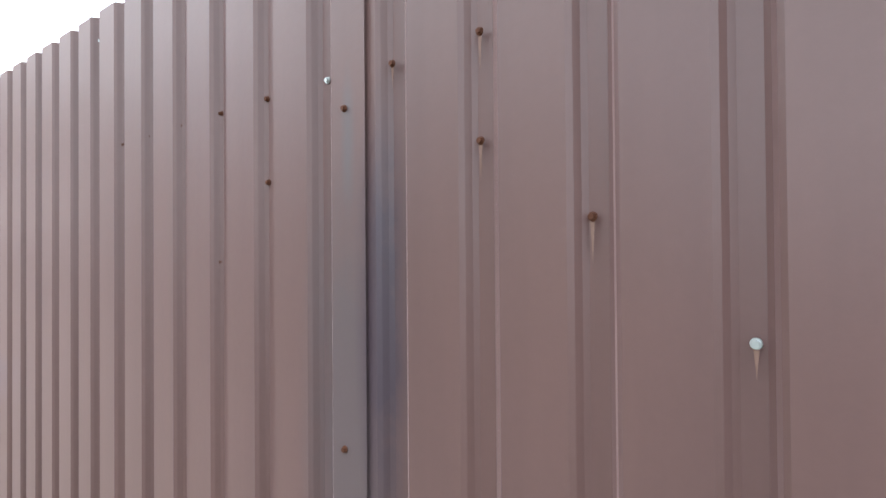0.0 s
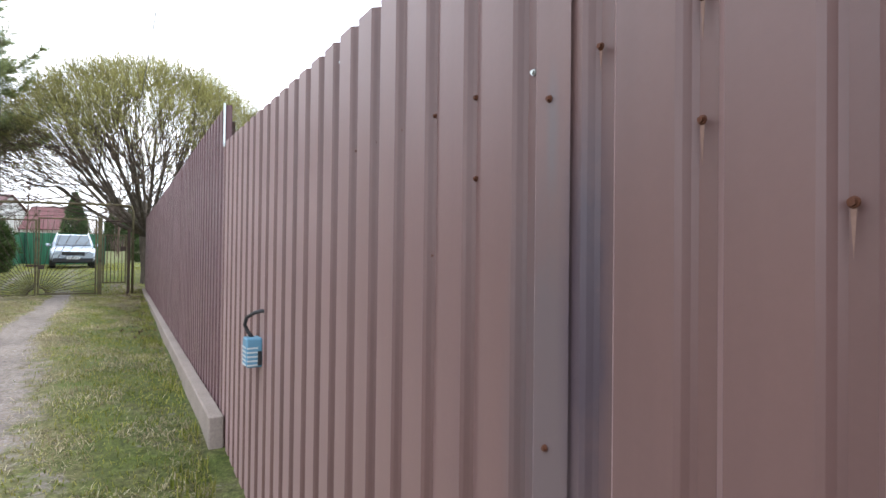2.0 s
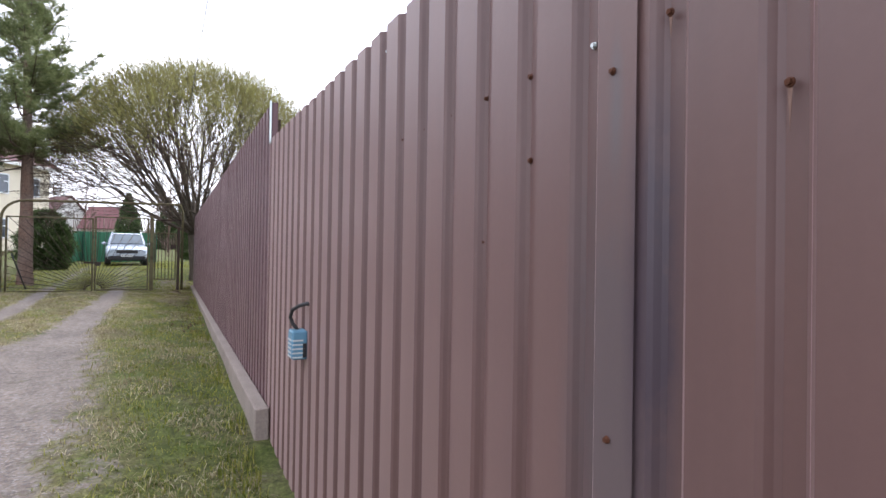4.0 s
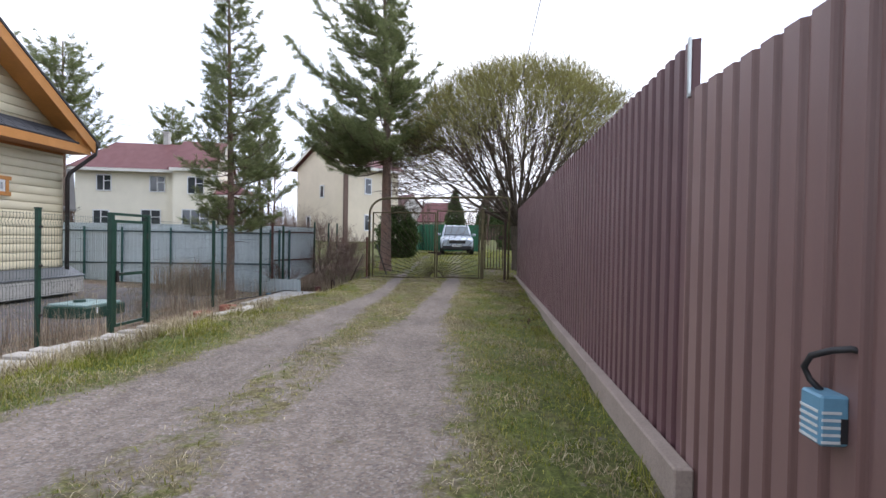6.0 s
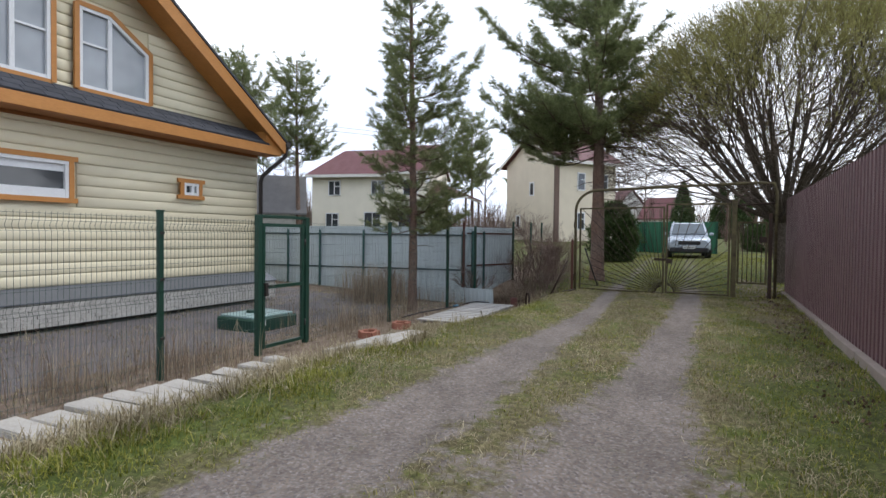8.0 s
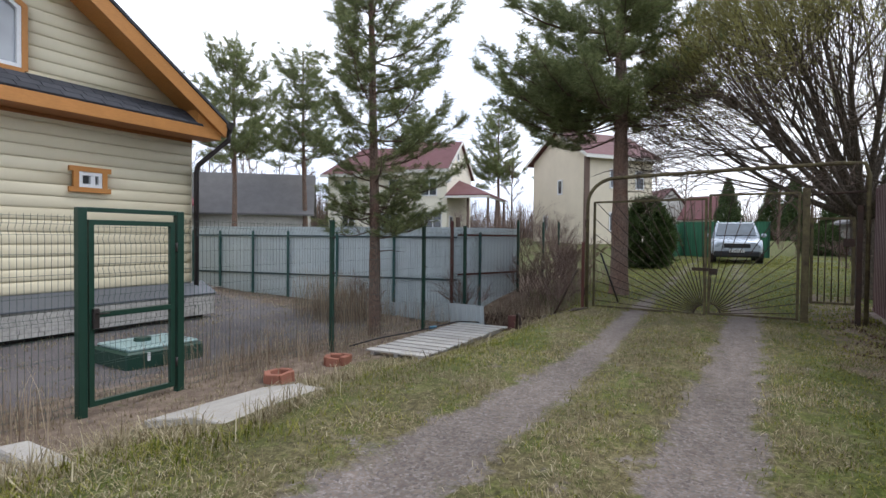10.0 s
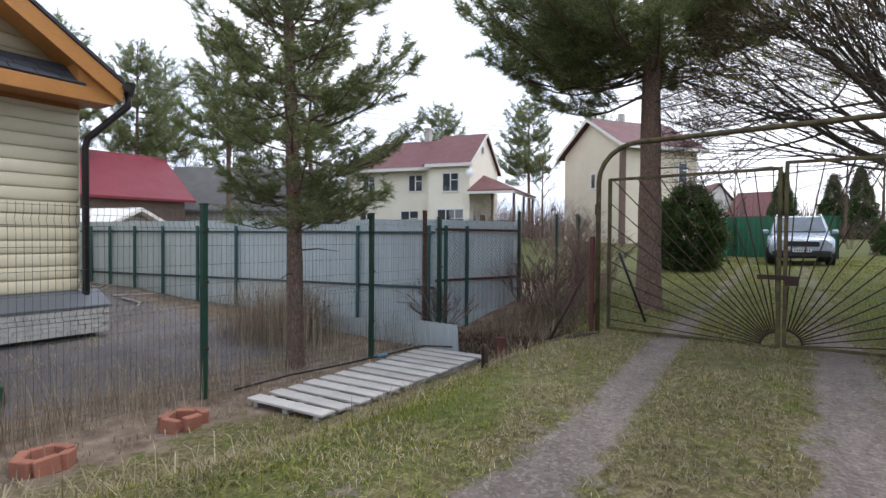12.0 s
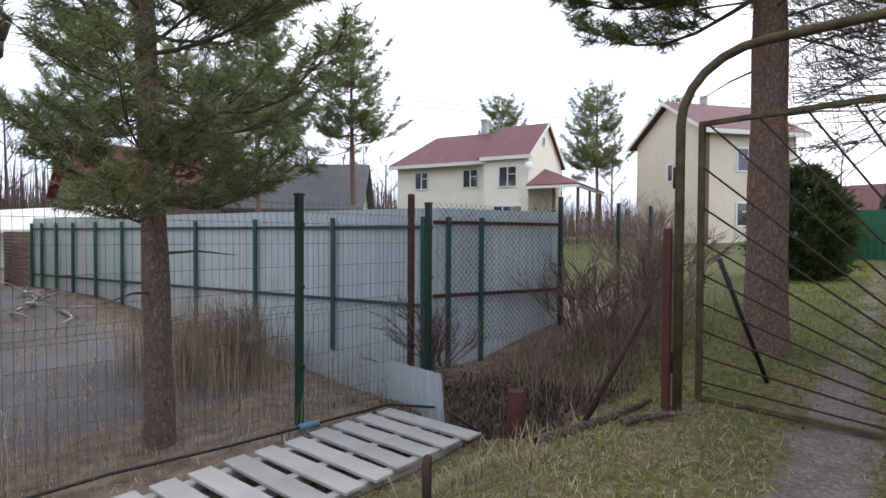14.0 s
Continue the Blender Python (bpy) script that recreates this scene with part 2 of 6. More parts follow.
RUST = surface("rusty_iron", (0.05, 0.033, 0.026), 0.85, 0.2, 45, 0.4, 6, 0.35, 0.4, None, 0, 0, (0.085, 0.045, 0.028))
OLIVE_RUST = surface("rusted_olive_paint", (0.135, 0.115, 0.05), 0.75, 0.1, 45, 0.4, 9, 0.45, 0.3, None, 0, 0, (0.05, 0.03, 0.02))
RED_RUST = surface("red_brown_primer", (0.11, 0.035, 0.026), 0.75, 0, 45, 0.3, 7, 0.3, 0.3)
SCREW_RUST = surface("rusty_screw", (0.12, 0.042, 0.02), 0.8, 0.3, 200, 0.3, 60, 0.3, 0.3)
SCREW_ZINC = plain_material("zinc_screw", (0.52, 0.56, 0.55), 0.3, 0.8)
RUST_STREAK = surface("rust_run", (0.215, 0.125, 0.095), 0.7, 0, 200, 0.2, 40, 0.2, 0)
BRICK_RED = surface("hollow_red_brick", (0.40, 0.165, 0.11), 0.9, 0, 60, 0.25, 8, 0.2, 0.4, None, 0.2)
SEPTIC_GREEN = plain_material("dark_green_plastic", (0.012, 0.055, 0.038), 0.45)
SEPTIC_LID = plain_material("pale_teal_plastic_lid", (0.30, 0.43, 0.42), 0.4)
BLACK_HOSE = plain_material("black_rubber", (0.018, 0.018, 0.02), 0.5)


def bark_material(name, color, second, plate, cracks):
    """Tree bark: broad plates parted by dark upright cracks, flaking edges, reddish patches."""
    m = surface(name, color, 0.95, 0, 45, 0.35, 1.6, 0.38, 0.0, (1, 1, 0.4), 0, 0, second, 0.15)
    nt = m.node_tree
    p = nt.nodes["Principled BSDF"]
    tc = nt.nodes.new("ShaderNodeTexCoord").outputs["Object"]
    warp = nt.nodes.new("ShaderNodeVectorMath")
    warp.operation = "MULTIPLY_ADD"
    wob = nt.nodes.new("ShaderNodeTexNoise")
    wob.inputs["Scale"].default_value, wob.inputs["Detail"].default_value = 22, 3
    nt.links.new(tc, wob.inputs["Vector"])
    nt.links.new(wob.outputs["Color"], warp.inputs[0])
    warp.inputs[1].default_value = (0.09, 0.09, 0.2)
    nt.links.new(tc, warp.inputs[2])
    mp = nt.nodes.new("ShaderNodeMapping")
    mp.inputs["Scale"].default_value = (1, 1, 0.32)
    nt.links.new(warp.outputs[0], mp.inputs["Vector"])
    v = nt.nodes.new("ShaderNodeTexVoronoi")
    v.feature = "DISTANCE_TO_EDGE"
    v.inputs["Scale"].default_value = plate
    nt.links.new(mp.outputs["Vector"], v.inputs["Vector"])
    old = p.inputs["Base Color"].links[0].from_socket
    nt.links.new(blend(nt, "MULTIPLY", 1.0, old, ramp_of(nt, v.outputs["Distance"], [(0.0, (cracks,) * 3), (0.16, (0.9, 0.9, 0.9)), (0.4, (1.12, 1.1, 1.08))])), p.inputs["Base Color"])
    bp = nt.nodes.new("ShaderNodeBump")
    bp.inputs["Strength"].default_value, bp.inputs["Distance"].default_value = 0.9, 0.03
    nt.links.new(v.outputs["Distance"], bp.inputs["Height"])
    nt.links.new(bp.outputs["Normal"], p.inputs["Normal"])
    return m


BARK = bark_material("pine_bark", (0.27, 0.205, 0.17), (0.32, 0.17, 0.115), 30, 0.5)
WILLOW_BARK = bark_material("willow_bark", (0.175, 0.14, 0.11), (0.12, 0.10, 0.08), 22, 0.4)
BRANCH = surface("twig_bark", (0.13, 0.085, 0.06), 0.9, 0, 30, 0.3, 2, 0.2, 0.2)
NEEDLES = leafy("pine_needles", [(0, (0.12, 0.15, 0.065)), (0.55, (0.23, 0.27, 0.12)), (1, (0.37, 0.40, 0.20))], 0.5, 0.5, 0.8)
EVERGREEN = leafy("dark_evergreen_sprays", [(0, (0.035, 0.06, 0.022)), (0.55, (0.075, 0.115, 0.04)), (1, (0.13, 0.18, 0.065))], 0.6, 0.3, 0.7)
WILLOW_TWIG = leafy("budding_willow_twigs", [(0, (0.20, 0.17, 0.07)), (0.5, (0.34, 0.32, 0.11)), (1, (0.48, 0.46, 0.17))])
BARE_TWIG = leafy("bare_twigs", [(0, (0.10, 0.07, 0.055)), (0.6, (0.19, 0.14, 0.11)), (1, (0.28, 0.21, 0.16))])
RED_TWIG = leafy("reddish_bare_twigs", [(0, (0.17, 0.105, 0.085)), (0.6, (0.29, 0.195, 0.165)), (1, (0.40, 0.30, 0.25))])
GRASS = leafy("spring_grass", [(0, (0.105, 0.140, 0.012)), (0.5, (0.235, 0.242, 0.032)), (1, (0.41, 0.375, 0.105))])
STRAW = leafy("dead_straw_grass", [(0, (0.23, 0.18, 0.10)), (0.6, (0.41, 0.34, 0.21)), (1, (0.60, 0.53, 0.36))])
REED = leafy("dry_weed_stems", [(0, (0.20, 0.14, 0.10)), (0.55, (0.37, 0.28, 0.20)), (1, (0.60, 0.50, 0.36))])
CREAM_WALL = surface("cream_facade", (0.84, 0.79, 0.66), 0.8, 0, 30, 0.06, 1, 0.08, 0.05)
BEIGE_WALL = surface("beige_facade", (0.72, 0.64, 0.50), 0.85, 0, 30, 0.08, 1, 0.12, 0.05)
ROOF_RED = surface("dark_red_metal_tile", (0.135, 0.045, 0.047), 0.6, 0, 20, 0.12, 1.5, 0.15, 0.2)
ROOF_CRIMSON = sheet_material("crimson_roof_sheet", (0.22, 0.025, 0.042), 0.5)
ROOF_GREY = surface("old_grey_slate_sheet", (0.17, 0.165, 0.165), 0.9, 0, 20, 0.2, 2, 0.2, 0.2)
BRICK_WALL = surface("brown_brick_wall", (0.19, 0.13, 0.105), 0.9, 0, 25, 0.3, 2, 0.2, 0.3)
WHITE_TRIM = plain_material("white_trim_board", (0.75, 0.73, 0.68), 0.6)
CAR_SILVER = plain_material("silver_car_paint", (0.42, 0.47, 0.53), 0.28, 0.35)
CAR_DARK = plain_material("dark_car_plastic", (0.022, 0.023, 0.026), 0.55)
CAR_GLASS = pane_glass("car_glass", (0.06, 0.075, 0.085))
CHROME = plain_material("chrome", (0.72, 0.74, 0.76), 0.15, 1.0)
LAMP_GLASS = pane_glass("headlight_lens", (0.45, 0.48, 0.5))
PLATE = plain_material("white_number_plate", (0.72, 0.72, 0.70), 0.5)
BLUE_LABEL = plain_material("pale_blue_printed_label", (0.11, 0.25, 0.35), 0.5)
WHITE_PRINT = plain_material("white_print", (0.55, 0.58, 0.58), 0.5)
DEAD_LEAVES = leafy("dead_leaves", [(0, (0.06, 0.036, 0.024)), (0.6, (0.14, 0.09, 0.06)), (1, (0.26, 0.18, 0.12))], 0.8, 0.1)


# ---- mesh helpers ----
def box(bm, c, s, m=None, bevel=0.0):
    r = bmesh.ops.create_cube(bm, size=1.0, matrix=(m or Matrix()) @ Matrix.Translation(c) @ Matrix.Diagonal((*s, 1)))
    if bevel:
        es = list({e for v in r["verts"] for e in v.link_edges})
        bmesh.ops.bevel(bm, geom=es, offset=bevel, segments=1, profile=0.5, affect="EDGES")
    return bm


def tube(bm, pts, radii, sides=6, caps=True):
    """A tube along a line of points, with a radius at each."""
    pts = [Vector(p) for p in pts]
    if isinstance(radii, (int, float)):
        radii = [radii] * len(pts)
    rings = []
    for i, p in enumerate(pts):
        d = (pts[min(i + 1, len(pts) - 1)] - pts[max(i - 1, 0)]).normalized()
        a = d.orthogonal().normalized() if i == 0 else (a - d * a.dot(d)).normalized()
        b = d.cross(a)
        rings.append([bm.verts.new(p + (a * math.cos(k * math.tau / sides) + b * math.sin(k * math.tau / sides)) * radii[i]) for k in range(sides)])
    for r0, r1 in zip(rings, rings[1:]):
        for k in range(sides):
            f = bm.faces.new((r0[k], r0[(k + 1) % sides], r1[(k + 1) % sides], r1[k]))
            f.smooth = sides > 4
    if caps:
        bm.faces.new(rings[0][::-1])
        bm.faces.new(rings[-1])
    return bm


def solid(bm, outline, depth_vector):
    """A flat outline pushed along a vector into a solid."""
    d = Vector(depth_vector)
    lo = [bm.verts.new(Vector(p)) for p in outline]
    hi = [bm.verts.new(Vector(p) + d) for p in outline]
    n = len(lo)
    bm.faces.new(lo[::-1])
    bm.faces.new(hi)
    for k in range(n):
        bm.faces.new((lo[k], lo[(k + 1) % n], hi[(k + 1) % n], hi[k]))
    return bm


def mesh_of(name, bm, material):
    bmesh.ops.recalc_face_normals(bm, faces=bm.faces)
    me = bpy.data.meshes.new(name)
    bm.to_mesh(me)
    bm.free()
    me.materials.append(material)
    return me


def part(name, bm, material, parent, label="", at=None):
    """One mesh object under a thing or a part; bm may be a bmesh or a finished mesh."""
    me = bm if isinstance(bm, bpy.types.Mesh) else mesh_of(name, bm, material)
    ob = new(name, me)
    ob.parent = parent
    if at is not None:
        ob.matrix_basis = at
    if label:
        ob["label"] = label
    return ob


def thing(name, m, label, category, group="", kind=""):
    ob = new(name)
    ob.empty_display_size = 0.2
    ob.matrix_world = m
    return tagged(ob, label, category, group, kind)


def raw_mesh(name, verts, faces, material, smooth=False):
    me = bpy.data.meshes.new(name)
    me.from_pydata(verts, [], faces)
    me.materials.append(material)
    if smooth:
        me.shade_smooth()
    me.update()
    return me


# ---- the ground ----
def step(a, b, v):
    u = np.clip((v - a) / (b - a), 0, 1)
    return u * u * (3 - 2 * u)


def fence_y(x):
    return 0.60 - 0.03 * x


def ground_z(x, y):
    x, y = np.asarray(x, float), np.asarray(y, float)
    z = 0.05 * step(-8, -17, x) + 0.33 * step(-18, -32, x)
    z = z + 0.9 * step(-34, -60, x)
    yard = -0.47 + 0.11 * step(-8.6, -9.6, y) + 0.35 * step(-19.0, -23.5, x) + 0.35 * step(-22, -34, x)
    yard = yard + 0.42 * step(-9.5, -16.5, y) * step(-14.9, -16.0, x)
    top, foot = np.interp(x, [-17, -13.5, -11, -5], [-3.2, -3.2, -3.7, -3.9]), np.interp(x, [-17, -13.5, -11, -5], [-5.0, -5.0, -5.9, -6.0])
    z = z + (yard - z) * step(0, 1, (y - top) / (foot - top)) * step(-21.5, -19, x)
    z = z - 0.10 * step(-4.3, -3.2, x) * step(-0.4, 0.5, y)
    z = z - 1.0 * np.exp(-(((x + 17.95) / 0.62) ** 4 + ((y + 5.05) / 0.55) ** 4))
    z = z + 0.018 * np.sin(1.7 * x + 0.6) * np.sin(2.1 * y) + 0.010 * np.sin(4.3 * x) * np.sin(3.9 * y + 1)
    z = z + 0.10 * np.exp(-(((x + 19.6) / 1.3) ** 2 + ((y + 3.4) / 0.8) ** 2))
    lt, rt = np.interp(x, *LEFT_TRACK), np.interp(x, *RIGHT_TRACK)
    z = z - 0.035 * np.exp(-((y - lt) / 0.33) ** 2) * step(-22, -18, x) - 0.035 * np.exp(-((y - rt) / 0.33) ** 2) * step(-22, -18, x)
    return z


LEFT_TRACK = ([-40, -30, -20, -16.5, -14, -12, -9, -5.7, -3, 1], [-2.9, -2.6, -2.55, -2.48, -2.32, -2.38, -2.5, -2.62, -3.0, -3.6])
RIGHT_TRACK = ([-40, -30, -20, -17, -14, -10, -8.5, -5, -3, 1], [-1.3, -1.1, -0.9, -0.85, -0.9, -1.05, -1.12, -1.05, -1.1, -1.4])
LEFT_HALF = ([-40, -20, -16, -13, -11, -9, -5.7, -3, 1], [0.18, 0.17, 0.17, 0.21, 0.31, 0.42, 0.5, 0.8, 1.0])
RIGHT_HALF = ([-40, -20, -16, -9.5, -8, -5, -3, 1], [0.24, 0.24, 0.25, 0.3, 0.5, 0.66, 0.7, 0.8])


def gravel_at(x, y):
    a = 1 - step(0.35, 1.65, np.abs(y - np.interp(x, *LEFT_TRACK)) / np.interp(x, *LEFT_HALF))
    b = 1 - step(0.35, 1.65, np.abs(y - np.interp(x, *RIGHT_TRACK)) / np.interp(x, *RIGHT_HALF))
    worn = 0.5 * step(-8.6, -6.6, x) * step(-3.6, -2.6, y) * step(-0.2, -0.8, y)
    return np.maximum(np.maximum(a, b), worn) * (0.45 + 0.55 * step(-20, -18, x)) * step(-44, -36, x)


def soil_at(x, y):
    pit = np.exp(-(((x + 18.1) / 1.1) ** 2 + ((y + 5.0) / 0.8) ** 2)) * 1.3
    litter = 0.6 * step(-0.35, 0.35, y) * step(1.6, 1.1, y) * step(-11.5, -14.5, x) * step(-26, -21, x)
    pit = np.maximum(pit, litter)
    return np.maximum(pit, step(-5.2, -5.9, y)) * (1 - step(-7.2, -8.2, y) * step(-14.5, -13.5, x) * 0.3) * step(-26, -20.5, x)


def yard_at(x, y):
    return step(-6.9, -7.9, y) * step(-17.6, -16.2, x) * step(-24, -18, y)


def lush_at(x, y):
    near_fence = step(-0.7, 0.1, y) * step(-30, -18, x)
    patch = np.exp(-(((x + 13.4) / 1.6) ** 2 + ((y + 3.6) / 0.6) ** 2)) * 0.85
    bank = np.exp(-((y + 3.75) / 0.5) ** 2) * step(-11, -7, x) * 0.8
    beyond = step(-17, -20, x) * 0.45
    return np.clip(0.12 + 0.55 * near_fence + patch + bank + beyond, 0, 1)


def build_ground():
    def axis(lo, hi, fine_step, far):
        out = list(np.arange(lo, hi + 1e-6, fine_step))
        d, v = fine_step, hi
        while v < far:
            d *= 1.35
            v += d
            out.append(v)
        d, v = fine_step, lo
        while v > -far:
            d *= 1.35
            v -= d
            out.insert(0, v)
        return np.array(out)

    xs, ys = axis(-23, 2, 0.11, 2500), axis(-8.5, 1.4, 0.11, 2500)
    gx, gy = np.meshgrid(xs, ys)
    gz = ground_z(gx, gy)
    nx, ny = len(xs), len(ys)
    verts = np.stack([gx.ravel(), gy.ravel(), gz.ravel()], 1)
    i = np.arange(nx * ny).reshape(ny, nx)
    faces = np.stack([i[:-1, :-1].ravel(), i[:-1, 1:].ravel(), i[1:, 1:].ravel(), i[1:, :-1].ravel()], 1)
    me = raw_mesh("ground", verts.tolist(), faces.tolist(), GROUND, True)
    for n, fn in (("gravel", gravel_at), ("soil", soil_at), ("yard", yard_at), ("lush", lush_at)):
        a = me.attributes.new(n, "FLOAT", "POINT")
        a.data.foreach_set("value", fn(verts[:, 0], verts[:, 1]).astype(np.float32))
    tagged(new("ground", me), "uneven grass verge with gravel wheel tracks and bare earth", "ground", "", "structure")


build_ground()


# ---- the brown fence ----
PITCH, SHEET = 0.16, 1.12
FENCE = Matrix.Translation((0, 0.60, 0)) @ Matrix.Rotation(math.atan(-0.03), 4, "Z")


def profiled(bm, x0, x1, z0, z1, pitch, crest, slope, depth, first=0.0, top_slope=0.0, thick=0.0012, soft=0.0):
    """A trapezoid profiled sheet in the xz plane, crests towards -y."""
    pts = []
    k = math.floor((x0 - first) / pitch) - 1
    while first + k * pitch < x1 + pitch:
        b = first + k * pitch
        rib = [(b, 0.0), (b + crest, 0.0), (b + crest + slope, depth), (b + pitch - slope, depth)]
        if soft:
            rib = [(x + e, y + (depth / slope) * max(0, e * g)) if y == 0 else (x + e, y - (depth / slope) * max(0, e * g)) for (x, y), g in zip(rib, (-1, 1, -1, 1)) for e in (-soft, soft)]
        pts += rib
        k += 1
    line = []
    for (xa, ya), (xb, yb) in zip(pts, pts[1:]):
        for xx, yy in ((xa, ya), (xb, yb)):
            if x0 - 1e-6 <= xx <= x1 + 1e-6:
                if not line or abs(line[-1][0] - xx) > 1e-5:
                    line.append((xx, yy))
        for edge in (x0, x1):
            if xa < edge < xb:
                line.append((edge, ya + (yb - ya) * (edge - xa) / (xb - xa)))
    line = sorted(set((round(a, 5), round(b, 5)) for a, b in line))
    rows = []
    for y_off in (0.0, thick):
        rows.append([(bm.verts.new((xx, yy + y_off, z0)), bm.verts.new((xx, yy + y_off, z1 + top_slope * (xx - x0)))) for xx, yy in line])
    for row in rows:
        for a, b in zip(row, row[1:]):
            bm.faces.new((a[0], b[0], b[1], a[1]))
    for a, b, c, d in zip(rows[0], rows[0][1:], rows[1], rows[1][1:]):
        bm.faces.new((a[1], b[1], d[1], c[1]))
    return bm


def brown_fence():
    low = thing("low_fence", FENCE, "brown profiled steel fence, lower stretch, with rust-stained screws", "fence", "", "")
    high = thing("high_fence", FENCE, "brown profiled steel fence, taller stretch above a concrete kerb", "fence", "", "")
    edge0 = -0.606
    for k in range(-5, 18):
        b = edge0 - SHEET * k
        a = b - SHEET
        if a < -19.9:
            break
        mid = (a + b) / 2
        if k < 3:
            z0, z1, sl, owner = -0.16, 1.85 - 0.028 * a, -0.028, low
        else:
            z0, z1, sl, owner = 0.02, 2.20 - 0.004 * a, -0.004, high
        bm = bmesh.new()
        lap = 0.0025 * (k % 2) + (0.005 if k == -1 else 0)
        profiled(bm, a - (0.03 if k == -1 else 0), b + (0.03 if k != 0 else -0.002), z0, z1, PITCH, 0.102 if owner is low else 0.088, 0.013, 0.020 if owner is low else 0.040, edge0 + (0.0755 if owner is low else 0.085), sl, soft=0.0035)
        bmesh.ops.translate(bm, verts=bm.verts, vec=(0, lap, 0))
        part("sheet", bm, BROWN_SHEET if owner is low else PLUM_SHEET, owner)
    for owner, xs, z0, z1 in ((low, (3.4, 0.6, -2.2), -0.2, 1.8), (high, (-4.4, -6.8, -9.5, -12.2, -14.9, -17.6, -19.6), -0.2, 2.2)):
        for x in xs:
            part("post", box(bmesh.new(), (x, 0.105, (z0 + z1) / 2), (0.06, 0.06, z1 - z0)), RUST, owner)
        for z in (0.45, 1.52):
            x0, x1 = min(xs) - 0.1, max(xs) + 0.1
            part("rail", box(bmesh.new(), ((x0 + x1) / 2, 0.055, z), (x1 - x0, 0.02, 0.04)), RUST, owner)
    trim = box(bmesh.new(), (-3.955, -0.004, (1.93 + 2.225) / 2), (0.022, 0.012, 0.295))
    part("edge_trim", trim, SCREW_ZINC, high, "bare galvanised edge strip")
    # screws with their rust runs
    rust = [(-0.392, 1.524, 3), (-0.392, 1.375, 3), (-0.234, 1.264, 3), (-0.555, 1.516, 2), (-0.883, 1.521, 1), (-0.880, 1.361, 1), (-1.047, 1.520, 1),
            (-1.051, 1.209, 1), (-1.212, 1.519, 1), (-1.219, 1.083, 1), (-1.372, 1.517, 1), (-0.654, 1.458, 0), (-0.657, 0.909, 0), (-1.53, 1.518, 1), (-1.70, 1.517, 1)]
    zinc = [(-0.066, 1.130, 2), (-0.717, 1.521, 0), (-1.69, 1.83, 0)]
    for group, mat in ((rust, SCREW_RUST), (zinc, SCREW_ZINC)):
        for x, z, run in group:
            x -= 0.01 if run else 0.0
            valley = 0.0195 if run or mat is SCREW_ZINC else 0.0
            s = bmesh.new()
            bmesh.ops.create_cone(s, cap_ends=True, segments=12, radius1=0.0062, radius2=0.0055, depth=0.002, matrix=pose(x, valley - 0.002, z, 90))
            bmesh.ops.create_cone(s, cap_ends=True, segments=6, radius1=0.0045, radius2=0.004, depth=0.005, matrix=pose(x, valley - 0.004, z, 90))
            part("screw", s, mat, low)
            if run > 1:
                h = 0.018 * run
                d = bmesh.new()
                solid(d, [(x - 0.0028, valley - 0.0012, z - 0.005), (x + 0.0028, valley - 0.0012, z - 0.005), (x + 0.0014, valley - 0.0012, z - h * 0.5), (x, valley - 0.0012, z - h)], (0, 0.0007, 0))
                part("rust_run", d, RUST_STREAK, low)


brown_fence()


def concrete_kerb():
    kerb = thing("kerb", FENCE, "weathered concrete kerb under the brown fence", "kerb", "", "structure")
    edges = [-3.76, -6.1, -8.7, -11.3, -13.9, -16.5, -19.4]
    for a, b in zip(edges, edges[1:]):
        bm = bmesh.new()
        ta, tb = 0.165 - 0.0055 * (-a - 3.6), 0.165 - 0.0055 * (-b - 3.6)
        solid(bm, [(a - 0.004, -0.095, -0.3), (b + 0.004, -0.095, -0.3), (b + 0.004, -0.095, tb), (a - 0.004, -0.095, ta)], (0, 0.092, 0))
        bmesh.ops.bevel(bm, geom=bm.edges[:], offset=0.008, segments=1, affect="EDGES")
        part("kerb_block", bm, CONCRETE, kerb)
    bm = bmesh.new()
    solid(bm, [(4.0, -0.13, -0.35), (-3.75, -0.13, -0.35), (-3.75, -0.13, -0.10), (-1.5, -0.13, -0.085), (4.0, -0.13, -0.08)], (0, 0.125, 0))
    part("footing", bm, CONCRETE, kerb)


concrete_kerb()


# ---- welded mesh fence and wicket beside the yard ----
MESH_Y = -6.5


def wire_panel(width, height):
    """One welded panel with folded ribs: upright wires and cross wires."""
    verts, faces = [], []

    def rod(a, b, r):
        a, b = Vector(a), Vector(b)
        d = (b - a).normalized()
        u = d.orthogonal().normalized()
        v = d.cross(u)
        n = len(verts)
        for p in (a, b):
            for k in range(3):
                verts.append(tuple(p + (u * math.cos(k * 2.094) + v * math.sin(k * 2.094)) * r))
        for k in range(3):
            faces.append((n + k, n + (k + 1) % 3, n + 3 + (k + 1) % 3, n + 3 + k))

    folds = [0.12, height * 0.5, height - 0.14]
    count = int(width / 0.055)
    for k in range(count + 1):
        x = width * k / count
        z = 0.0
        for f in folds:
            rod((x, 0, z), (x, 0, f - 0.05), 0.0019)
            rod((x, 0, f - 0.05), (x, 0.03, f), 0.0019)
            rod((x, 0.03, f), (x, 0, f + 0.05), 0.0019)
            z = f + 0.05
        rod((x, 0, z), (x, 0, height), 0.0019)
    rows = [0.0, height - 0.02]
    for f in folds:
        rows += [f - 0.05, f + 0.05]
    z = 0.35
    while z < height - 0.25:
        rows.append(z)
        z += 0.2
    for z in rows:
        rod((0, 0, z), (width, 0, z), 0.0022)
    return verts, faces


